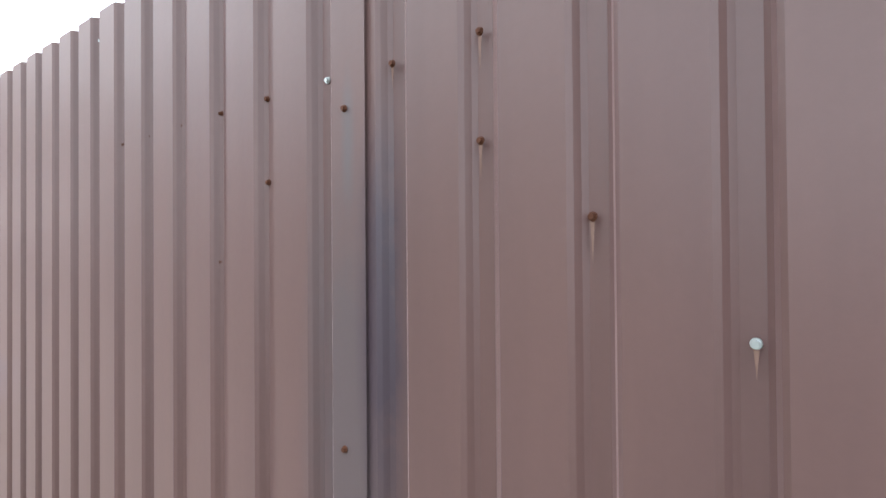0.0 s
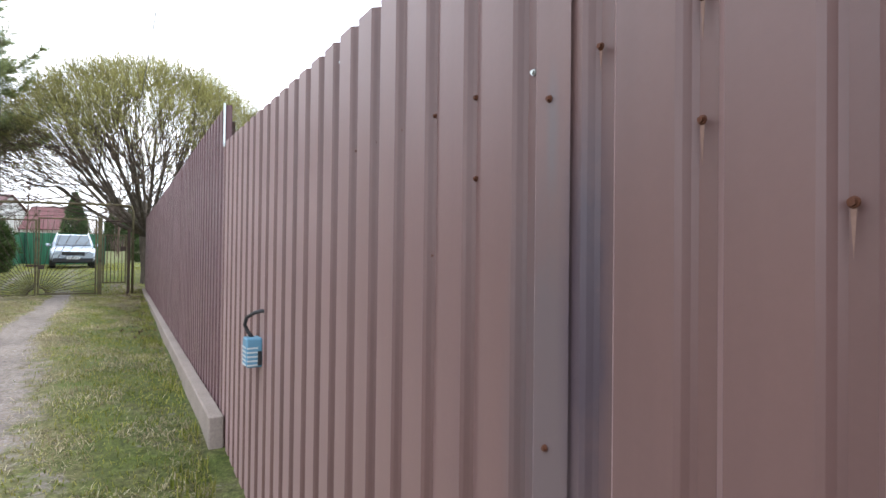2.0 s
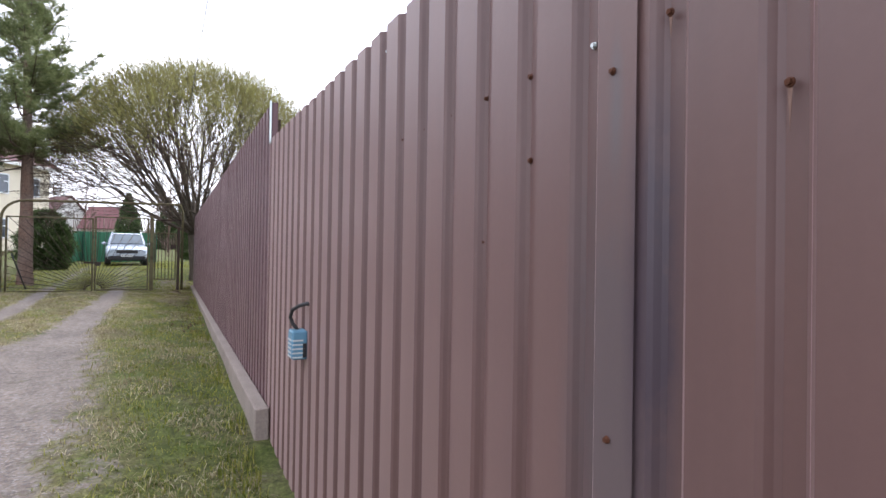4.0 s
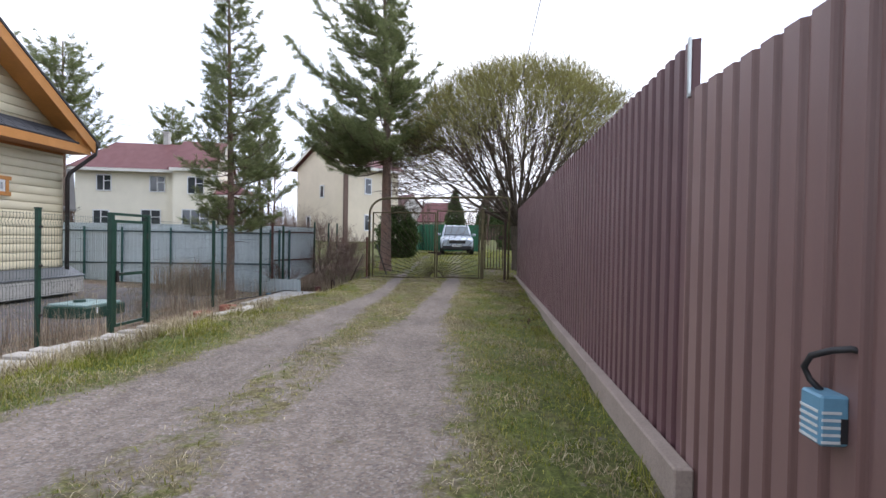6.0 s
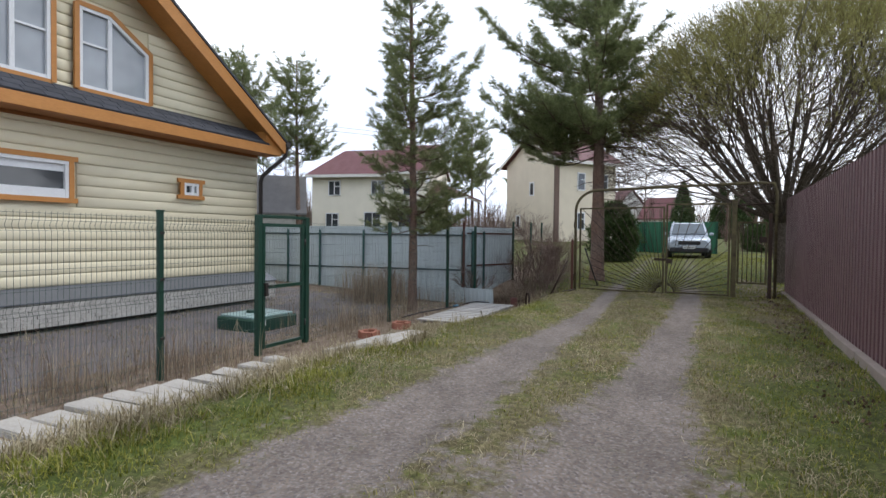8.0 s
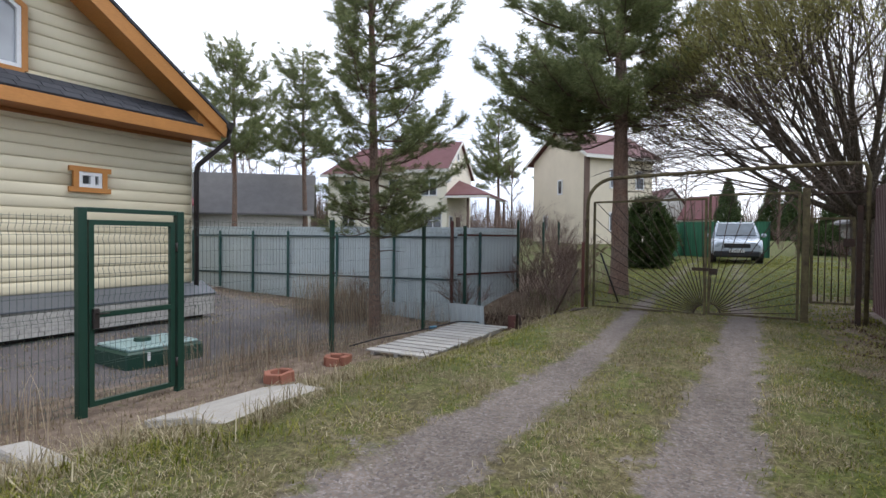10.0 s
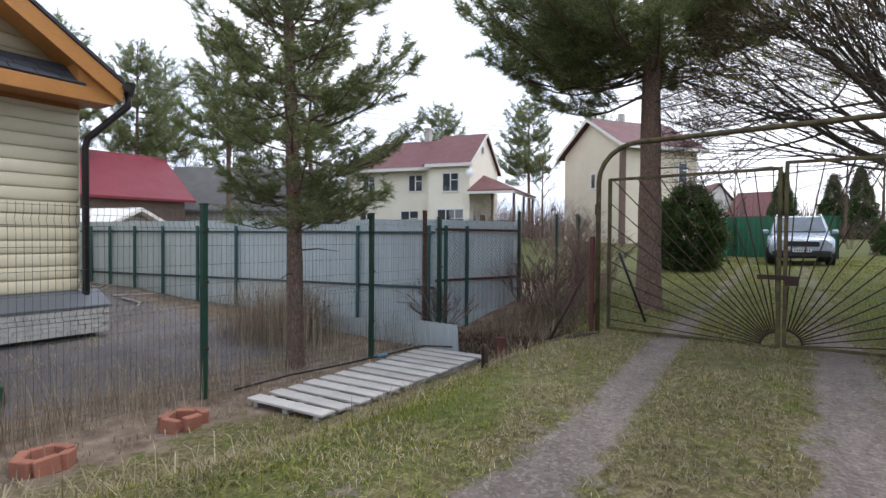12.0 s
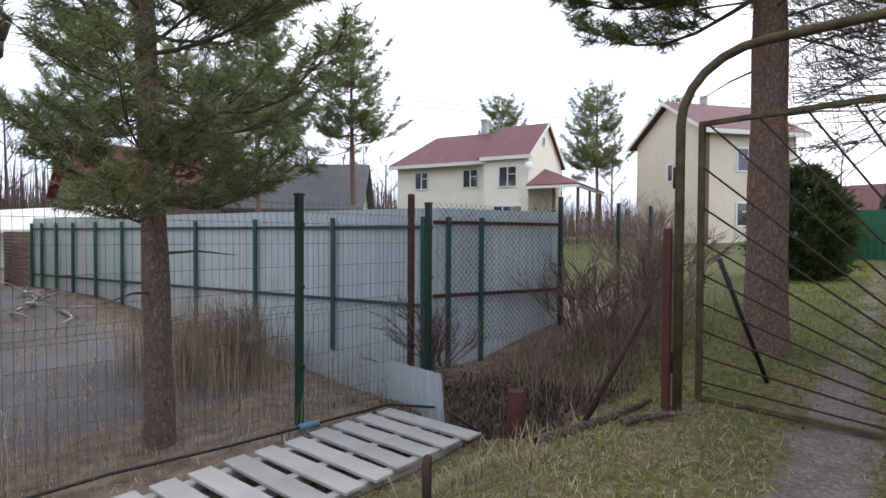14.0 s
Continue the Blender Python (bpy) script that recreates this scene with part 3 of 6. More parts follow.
def mesh_fence():
    posts = [(1.4, -6.35), (-1.1, -6.37), (-3.6, -6.4), (-6.1, -6.42), (-8.62, -6.44), (-10.28, -6.5), (-11.34, -6.5), (-13.95, -6.46), (-16.43, -6.28), (-18.05, -6.2)]
    fence = thing("mesh_fence", pose(0, 0, 0), "dark green welded wire mesh fence round the yard", "fence", "", "")
    for i, (x, y) in enumerate(posts):
        if i in (5, 6):
            continue
        b = box(bmesh.new(), (x, y, 0.45), (0.062, 0.062, 2.2), None, 0.006)
        box(b, (x, y, 1.56), (0.07, 0.07, 0.02))
        p = part("post", b, GREEN_PAINT, fence)
        for z in (0.05, 0.75, 1.3):
            part("clip", box(bmesh.new(), (x, y + 0.04, z), (0.05, 0.02, 0.03)), DARK_PIPE, p)
    for (xa, ya), (xb, yb) in zip(posts, posts[1:]):
        if (xa, xb) == (-10.28, -11.34):
            continue
        w = math.hypot(xb - xa, yb - ya) - 0.07
        v, f = wire_panel(w, 1.92)
        me = raw_mesh("wire_panel", v, f, WIRE)
        ang = math.degrees(math.atan2(yb - ya, xb - xa))
        ob = part("wire_panel", me, WIRE, fence, "", pose(xa + 0.035 * math.cos(radians(ang)), ya, -0.42, 0, 0, ang))
    gate = thing("wicket_gate", pose(-10.28, -6.5, -0.47, 0, 0, 180), "dark green steel wicket gate, closed, beside the mesh fence", "gate")
    for x in (0.0, 1.06):
        part("gate_post", box(bmesh.new(), (x, 0, 0.98), (0.085, 0.085, 2.14), None, 0.006), GREEN_PAINT, gate)
    part("lintel", box(bmesh.new(), (0.53, 0, 2.03), (0.975, 0.06, 0.045), None, 0.004), GREEN_PAINT, gate)
    leaf = part("leaf_frame", box(box(box(box(box(bmesh.new(), (0.09, 0, 1.0), (0.05, 0.05, 1.86)), (0.97, 0, 1.0), (0.05, 0.05, 1.86)), (0.53, 0, 1.905), (0.83, 0.05, 0.05)), (0.53, 0, 0.095), (0.83, 0.05, 0.05)), (0.53, 0, 0.98), (0.83, 0.05, 0.05)), GREEN_PAINT, gate)
    v, f = wire_panel(0.83, 0.85)
    me = raw_mesh("leaf_wire", v, f, WIRE)
    part("leaf_wire", me, WIRE, leaf, "", pose(0.115, 0.0, 0.12))
    v, f = wire_panel(0.83, 0.88)
    part("leaf_wire", raw_mesh("leaf_wire", v, f, WIRE), WIRE, leaf, "", pose(0.115, 0.0, 1.0))
    part("lock_case", box(bmesh.new(), (0.12, -0.035, 0.95), (0.06, 0.05, 0.2), None, 0.006), DARK_PIPE, gate)
    h = tube(bmesh.new(), [(0.12, -0.06, 1.0), (0.12, -0.10, 1.0), (0.22, -0.10, 1.0)], 0.008, 6)
    part("handle", h, DARK_PIPE, gate)
    for z in (0.35, 1.65):
        part("hinge", tube(bmesh.new(), [(1.01, -0.03, z - 0.05), (1.01, -0.03, z + 0.05)], 0.014, 8), DARK_PIPE, gate)


mesh_fence()


# ---- grey-blue sheet fence ----
def blue_fence():
    runs = [((-18.75, -6.75), (-17.06, -17.10), 10.5), ((-18.75, -6.75), (-20.75, -6.02), 2.0)]
    for n, ((xa, ya), (xb, yb), _) in enumerate(runs):
        length = math.hypot(xb - xa, yb - ya)
        ang = math.degrees(math.atan2(yb - ya, xb - xa))
        base = -0.62 if n == 0 else -0.5
        top = 1.56
        f = thing("sheet_fence", pose(xa, ya, 0, 0, 0, ang), "grey-blue profiled sheet fence on dark green posts and rails", "fence", "sheet fences behind the yard")
        side = 1 if n == 0 else -1
        x, k = 0.0, 0
        while x < length - 0.05:
            w = min(1.15, length - x)
            bm = profiled(bmesh.new(), x, x + w + (0.02 if x + w < length - 0.05 else 0), base, top, 0.115, 0.06, 0.01, 0.008, 0.0)
            bmesh.ops.translate(bm, verts=bm.verts, vec=(0, 0.003 * (k % 2), 0))
            part("sheet", bm, BLUE_SHEET, f)
            x += w
            k += 1
        s = side
        for z in (0.32, 1.32) if n == 0 else (0.45, 1.38):
            part("rail", box(bmesh.new(), (length / 2, 0.03 * s if s > 0 else -0.022, z), (length, 0.022, 0.045)), DARK_RAIL if n == 0 else RED_RUST, f)
        for xx in (0.1, 1.6, 3.18, 4.64, 5.75, 6.84, 7.77, 8.63, 9.32, 9.94, 10.4) if n == 0 else (0.2, 0.7):
            b = box(bmesh.new(), (xx, 0.065 * s if s > 0 else -0.058, (base + 1.45) / 2 - 0.1), (0.055, 0.05, 1.45 - base + 0.2), None, 0.005)
            part("post", b, TEAL_PAINT, f)
    # loose sheet leaning at the foot, and the tall posts at the corner
    s = thing("sheet_edging", pose(-17.4, -5.42, -0.45, -6, 0, -96.3), "low grey-blue metal sheet edging staked along the ground", "metal sheet")
    part("panel", profiled(bmesh.new(), 0, 0.98, -0.5, 0.40, 0.115, 0.06, 0.01, 0.008), BLUE_SHEET, s)
    for x0, x1, h in ((0.96, 1.95, 0.34), (1.93, 3.2, 0.30), (3.18, 4.3, 0.27)):
        bm = profiled(bmesh.new(), x0, x1, -0.25, h, 0.115, 0.06, 0.01, 0.008)
        bmesh.ops.translate(bm, verts=bm.verts, vec=(0, 0.003, 0))
        part("panel", bm, BLUE_SHEET, s)
    for x, h in ((0.1, 0.40), (1.02, 0.16), (1.98, 0.2), (2.95, 0.3)):
        part("stake", box(bmesh.new(), (x, -0.014, h - 0.24), (0.035, 0.02, 0.5), None, 0.003), DARK_RAIL, s)
    p = box(bmesh.new(), (-18.2, -6.6, 0.495), (0.06, 0.06, 2.39), None, 0.004)
    tagged(new("fence_post", mesh_of("fence_post", p, RED_RUST)), "rusty red-brown square steel post by the fence corner", "post")
    # masonry stump and boards past the far end
    pier = thing("brick_pier", pose(-16.95, -17.55, -0.4, 0, 0, 8), "rough brown brick pier at the sheet fence end", "pier")
    for r in range(22):
        for k in range(2):
            bm = box(bmesh.new(), (-0.13 + 0.26 * k, 0, 0.04 + 0.076 * r) if r % 2 == 0 else (0, -0.13 + 0.26 * k, 0.04 + 0.076 * r), (0.245, 0.5, 0.066) if r % 2 == 0 else (0.5, 0.245, 0.066), None, 0.006)
            part("brick", bm, BRICK_WALL, pier)
    boards = thing("board_fence", pose(-16.4, -18.1, -0.4, 0, 0, -12), "dark brown upright board fence beyond the yard", "fence")
    for k in range(22):
        part("board", box(bmesh.new(), (0.155 * k, 0.012 * (k % 3), 0.8 + 0.02 * (k % 4)), (0.145, 0.022, 1.7), None, 0.003), BRICK_WALL, boards)
    for z in (0.4, 1.3):
        part("rail", box(bmesh.new(), (1.65, -0.045, z), (3.4, 0.05, 0.08)), BRICK_WALL, boards)


blue_fence()


def chain_link():
    """Chain-link netting from the corner towards the gate post, across the pit."""
    a, b = Vector((-18.05, -6.12, 0)), Vector((-20.9, -5.6, 0))
    verts, faces = [], []
    d = b - a
    length = d.length
    d.normalize()
    n = Vector((-d.y, d.x, 0))
    h, s = 1.62, 0.075
    k = -int(h / s)
    while k * s < length:
        for sgn in (1, -1):
            x0 = k * s
            p = []
            for z in np.arange(0, h + 1e-6, h / 6):
                x = x0 + z if sgn > 0 else x0 + h - z
                p.append((x, z))
            for (xa, za), (xb, zb) in zip(p, p[1:]):
                if min(xa, xb) < 0 or max(xa, xb) > length:
                    continue
                pa, pb = a + d * xa + Vector((0, 0, za - 0.05)), a + d * xb + Vector((0, 0, zb - 0.05))
                m = len(verts)
                for q in (pa, pb):
                    verts += [tuple(q + Vector((0, 0, 0.003))), tuple(q + n * 0.0026 - Vector((0, 0, 0.0015))), tuple(q - n * 0.0026 - Vector((0, 0, 0.0015)))]
                for c in range(3):
                    faces.append((m + c, m + (c + 1) % 3, m + 3 + (c + 1) % 3, m + 3 + c))
        k += 1
    net = thing("chain_link_fence", pose(0, 0, 0), "rusty chain-link netting on green posts by the pit", "fence")
    part("netting", raw_mesh("netting", verts, faces, RUST), RUST, net)
    for x, y, z in ((-20.6, -5.95, 1.72), (-22.9, -6.05, 1.75), (-24.9, -6.2, 1.8)):
        part("post", box(bmesh.new(), (x, y, z / 2 - 0.1), (0.055, 0.055, z + 0.3)), GREEN_PAINT, net)


chain_link()


# ---- the log-sided house ----
def window_unit(name, parent, w, h, panes, casing=0.11, outline=None, sill=True, glass=None):
    """A window facing +y in its own xz plane, its lower left corner at the origin; outline bends the head."""
    glass = glass or GLASS_DARK
    win = part(name, box(bmesh.new(), (w / 2, -0.03, h / 2), (w - 0.02, 0.012, h - 0.02)) if not outline else solid(bmesh.new(), [(x, -0.03, z) for x, z in outline], (0, 0.012, 0)), glass, parent)
    fr = outline or [(0, 0), (w, 0), (w, h), (0, h)]
    bm = bmesh.new()
    cx, cz = sum(p[0] for p in fr) / len(fr), sum(p[1] for p in fr) / len(fr)
    for n_edge, ((xa, za), (xb, zb)) in enumerate(zip(fr, fr[1:] + fr[:1])):
        d = Vector((xb - xa, 0, zb - za))
        length = d.length
        m = Matrix.Translation(((xa + xb) / 2, 0, (za + zb) / 2)) @ Matrix.Rotation(-math.atan2(zb - za, xb - xa), 4, "Y")
        inward = 0.03 if (m @ Vector((0, 0, 0.03)) - Vector((cx, 0, cz))).length < (m.translation - Vector((cx, 0, cz))).length else -0.03
        box(bm, (0, 0, inward), (length, 0.07 + 0.006 * n_edge, 0.06), m)
    for x in panes:
        top = h
        box(bm, (x, 0, top / 2), (0.075, 0.064, top - 0.04))
    part("frame", bm, WHITE_PVC, win)
    if casing:
        bm = bmesh.new()
        for n_edge, ((xa, za), (xb, zb)) in enumerate(zip(fr, fr[1:] + fr[:1])):
            d = Vector((xb - xa, 0, zb - za))
            m = Matrix.Translation(((xa + xb) / 2, 0.02, (za + zb) / 2)) @ Matrix.Rotation(-math.atan2(zb - za, xb - xa), 4, "Y")
            out = -casing / 2 if (m @ Vector((0, 0, -0.03)) - Vector((cx, 0, cz))).length > (m.translation - Vector((cx, 0, cz))).length else casing / 2
            box(bm, (0, 0.004 * n_edge, out), (d.length + (2 * casing + 0.13 if n_edge % 2 == 0 and not outline else casing * 0.9 if outline else 0), 0.05, casing), m)
        part("casing", bm, ORANGE_WOOD, win, "orange wooden casing")
    return win


def log_house():
    x0, x1, yw, z0 = -14.62, -5.44, -10.7, 0.36
    ridge_x, slope = -10.03, 0.68
    house = thing("log_sided_house", pose(0, 0, 0), "house in cream log siding with orange trim and shingle roof", "house")
    y_back = -19.5

    def roof_z(x):
        return 3.57 + slope * (5.01 - abs(x - ridge_x))

    # wall core with the window openings left plain behind the frames
    core = bmesh.new()
    solid(core, [(x0 + 0.04, yw - 0.04, -0.3), (x1 - 0.04, yw - 0.04, -0.3), (x1 - 0.04, yw - 0.04, 3.6), (ridge_x, yw - 0.04, roof_z(ridge_x) - 0.28), (x0 + 0.04, yw - 0.04, 3.6)], (0, y_back - yw, 0))
    part("wall", core, SIDING, house)
    openings = [(-10.26, -8.9, 1.80, 2.6), (-12.86, -12.39, 2.15, 2.3), (-11.66, -10.22, 3.8, 5.3), (-9.83, -8.40, 3.8, 5.3)]
    ch = 0.196
    z = z0

    def board(xa, xb, zz, h):
        bm = bmesh.new()
        pts = [(0, 0), (0.022, 0.0), (0.034, 0.16 * h), (0.040, 0.42 * h), (0.036, 0.72 * h), (0.026, 0.92 * h), (0.016, 0.985 * h), (0, h)]
        rings = [[bm.verts.new((x, yw - 0.045 + py + 0.006, zz + pz)) for py, pz in pts] for x in (xa, xb)]
        for k in range(len(pts) - 1):
            f = bm.faces.new((rings[0][k], rings[1][k], rings[1][k + 1], rings[0][k + 1]))
            f.smooth = True
        for r in rings:
            bm.faces.new(r)
        part("siding_board", bm, SIDING, house)

    while z < 7.1:
        if z < 3.25 or z > 3.5:
            mid = z + ch / 2
            if z < 3.3:
                xa, xb = x0, x1
            else:
                half = 5.01 - (z + 0.3 * ch - 3.40) / slope
                xa, xb = max(x0, ridge_x - half), min(x1, ridge_x + half)
            spans = [(xa, xb)]
            for oa, ob, za, zb in openings:
                if za < mid < zb:
                    cut = []
                    for a, b in spans:
                        if ob <= a or oa >= b:
                            cut.append((a, b))
                        else:
                            if oa - a > 0.05:
                                cut.append((a, oa))
                            if b - ob > 0.05:
                                cut.append((ob, b))
                    spans = cut
            for a, b in spans:
                if b - a > 0.06:
                    board(a, b, z, ch)
        z += ch
    # side wall boards seen edge on at the corner
    part("corner_trim", box(bmesh.new(), (x0 - 0.005, yw - 0.06, 1.8), (0.03, 0.1, 3.1)), SIDING, house)
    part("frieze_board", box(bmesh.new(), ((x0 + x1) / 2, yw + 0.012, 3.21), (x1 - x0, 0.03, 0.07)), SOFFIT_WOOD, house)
    # windows; each stands in the wall, its own x running to the viewer's left
    for xr, zb, w, h, panes, outline in ((-8.88, 1.88, 1.2, 0.64, (), None), (-12.43, 2.107, 0.385, 0.263, (0.235,), None), (-10.26, 3.86, 1.35, 1.42, (0.57,), [(0, 0), (1.35, 0), (1.35, 0.93), (0.56, 1.42), (0, 1.42)]), (-9.79, 3.86, 1.35, 1.42, (0.57,), [(0, 0), (-1.35, 0), (-1.35, 0.93), (-0.56, 1.42), (0, 1.42)])):
        e = window_unit("window", house, w, h, panes if xr != -9.79 else (-0.57,), 0.085, outline, glass=CURTAIN_GLASS if h > 1 else GLASS_DARK)
        e.matrix_basis = pose(xr, yw + 0.03, zb) @ Matrix.Diagonal((-1, 1, 1, 1))
        if h > 1:
            s = -1 if xr == -9.79 else 1
            part("glazing_bar", box(bmesh.new(), (s * 0.29, 0.0, 0.80), (0.5, 0.05, 0.035)), WHITE_PVC, e)
        if xr == -8.88:
            part("lower_sash", box(bmesh.new(), (w / 2, 0.0, 0.10), (w - 0.1, 0.06, 0.11)), WHITE_PVC, e)
            part("blind", box(bmesh.new(), (w / 2, -0.018, h - 0.12), (w - 0.12, 0.012, 0.13)), WHITE_PVC, e)
    # pent roof between the storeys
    pent = bmesh.new()
    solid(pent, [(x0 + 0.1, yw + 0.02, 3.82), (x0 + 0.1, yw + 0.5, 3.47), (x0 + 0.1, yw + 0.5, 3.44), (x0 + 0.1, yw + 0.02, 3.76)], (x1 - x0 + 0.2, 0, 0))
    part("pent_roof", pent, SHINGLE, house)
    for r in range(3):
        y = yw + 0.06 + 0.145 * r
        zz = 3.825 - 0.35 * (0.04 + 0.145 * r) / 0.48
        k = 0
        x = x0 + 0.12 - 0.1 * (r % 2)
        while x < x1:
            bm = solid(bmesh.new(), [(x, y, zz), (x + 0.30, y, zz), (x + 0.30, y + 0.17, zz - 0.115), (x, y + 0.17, zz - 0.115)], (0, 0, 0.012))
            part("shingle", bm, SHINGLE, house)
            x += 0.315
    part("fascia", box(bmesh.new(), ((x0 + x1) / 2, yw + 0.5, 3.34), (x1 - x0 + 0.6, 0.035, 0.21), None, 0.006), ORANGE_WOOD, house)
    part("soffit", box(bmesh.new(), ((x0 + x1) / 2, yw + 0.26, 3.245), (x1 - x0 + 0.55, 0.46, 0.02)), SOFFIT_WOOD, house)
    # main roof slopes with barge boards
    for s in (-1, 1):
        ex = ridge_x + s * 5.0
        ez = roof_z(ex)
        rz = roof_z(ridge_x)
        bm = bmesh.new()
        solid(bm, [(ex, yw + 0.6, ez), (ridge_x, yw + 0.6, rz), (ridge_x, yw + 0.6, rz + 0.06), (ex, yw + 0.6, ez + 0.06)], (0, y_back - yw - 0.9, 0))
        part("roof_slope", bm, SHINGLE, house)
        bm = bmesh.new()
        solid(bm, [(ex, yw + 0.5, ez - 0.02), (ridge_x, yw + 0.5, rz - 0.02), (ridge_x, yw + 0.5, rz - 0.33), (ex - s * 0.05, yw + 0.5, ez - 0.27)], (0, 0.085, 0))
        part("barge_board", bm, ORANGE_WOOD, house)
        bm = bmesh.new()
        solid(bm, [(ex, yw + 0.5, ez - 0.20), (ridge_x, yw + 0.5, rz - 0.20), (ridge_x, yw + 0.5, rz - 0.225), (ex, yw + 0.5, ez - 0.225)], (0, -0.52, 0))
        part("rake_soffit", bm, ORANGE_WOOD, house)
        bm = bmesh.new()
        solid(bm, [(ex, yw + 0.49, ez - 0.03), (ex - s * 0.62, yw + 0.49, ez - 0.03 + 0.62 * slope * 0.98), (ex - s * 0.62, yw + 0.49, ez - 0.13), (ex - s * 0.02, yw + 0.49, ez - 0.13)], (0, -0.5, 0))
        part("return_end", bm, ORANGE_WOOD, house, "boxed orange eave end")
        bm = tube(bmesh.new(), [(ex + s * 0.02, yw + 0.62, ez - 0.04), (ex + s * 0.02, y_back, ez - 0.04)], 0.065, 10)
        part("gutter", bm, DARK_PIPE, house)
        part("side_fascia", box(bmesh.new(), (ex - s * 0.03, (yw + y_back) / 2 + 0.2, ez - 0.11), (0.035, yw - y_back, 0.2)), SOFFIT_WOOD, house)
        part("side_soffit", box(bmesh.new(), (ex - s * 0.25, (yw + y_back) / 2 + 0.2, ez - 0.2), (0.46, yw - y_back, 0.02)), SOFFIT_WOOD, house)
    ex, ez = ridge_x - 5.04, roof_z(ridge_x - 5.0)
    funnel = bmesh.new()
    bmesh.ops.create_cone(funnel, cap_ends=True, segments=10, radius1=0.06, radius2=0.115, depth=0.2, matrix=pose(ex - 0.06, yw + 0.5, ez - 0.05))
    part("funnel", funnel, DARK_PIPE, house)
    pipe = tube(bmesh.new(), [(ex - 0.06, yw + 0.5, ez - 0.1), (ex - 0.06, yw + 0.48, ez - 0.3), (x0 - 0.09, yw + 0.1, 2.74), (x0 - 0.07, yw + 0.06, 2.6), (x0 - 0.07, yw + 0.06, 0.25)], 0.052, 10)
    part("downpipe", pipe, DARK_PIPE, house)
    # plinth with stone facing and metal ledge
    part("plinth", box(bmesh.new(), ((x0 + x1) / 2 - 0.12, yw + 0.17, -0.075), (x1 - x0 + 0.3, 0.36, 0.39)), PLINTH_STONE, house)
    rng = random.Random(4)
    for r in range(5):
        x = x0 - 0.26 + 0.1 * (r % 2)
        while x < x1 - 0.3:
            w = rng.uniform(0.16, 0.42)
            part("facing_stone", box(bmesh.new(), (x + w / 2, yw + 0.358 + rng.uniform(0, 0.008), -0.235 + 0.074 * r), (w - 0.008, 0.03, 0.069)), PLINTH_STONE, house)
            x += w
    ledge = bmesh.new()
    solid(ledge, [(x0 - 0.3, yw - 0.05, 0.37), (x0 - 0.3, yw + 0.385, 0.15), (x0 - 0.3, yw + 0.385, 0.125), (x0 - 0.3, yw - 0.05, 0.31)], (x1 - x0 + 0.4, 0, 0))
    part("ledge_flashing", ledge, FLASHING, house)
    # near-black block stands in for the shaded gap below the plinth
    part("footing", box(bmesh.new(), ((x0 + x1) / 2 - 0.1, yw - 0.1, -0.35), (x1 - x0 + 0.1, 0.5, 0.4)), DARK_PIPE, house, "footing coloured dark for the shade under the plinth")


log_house()


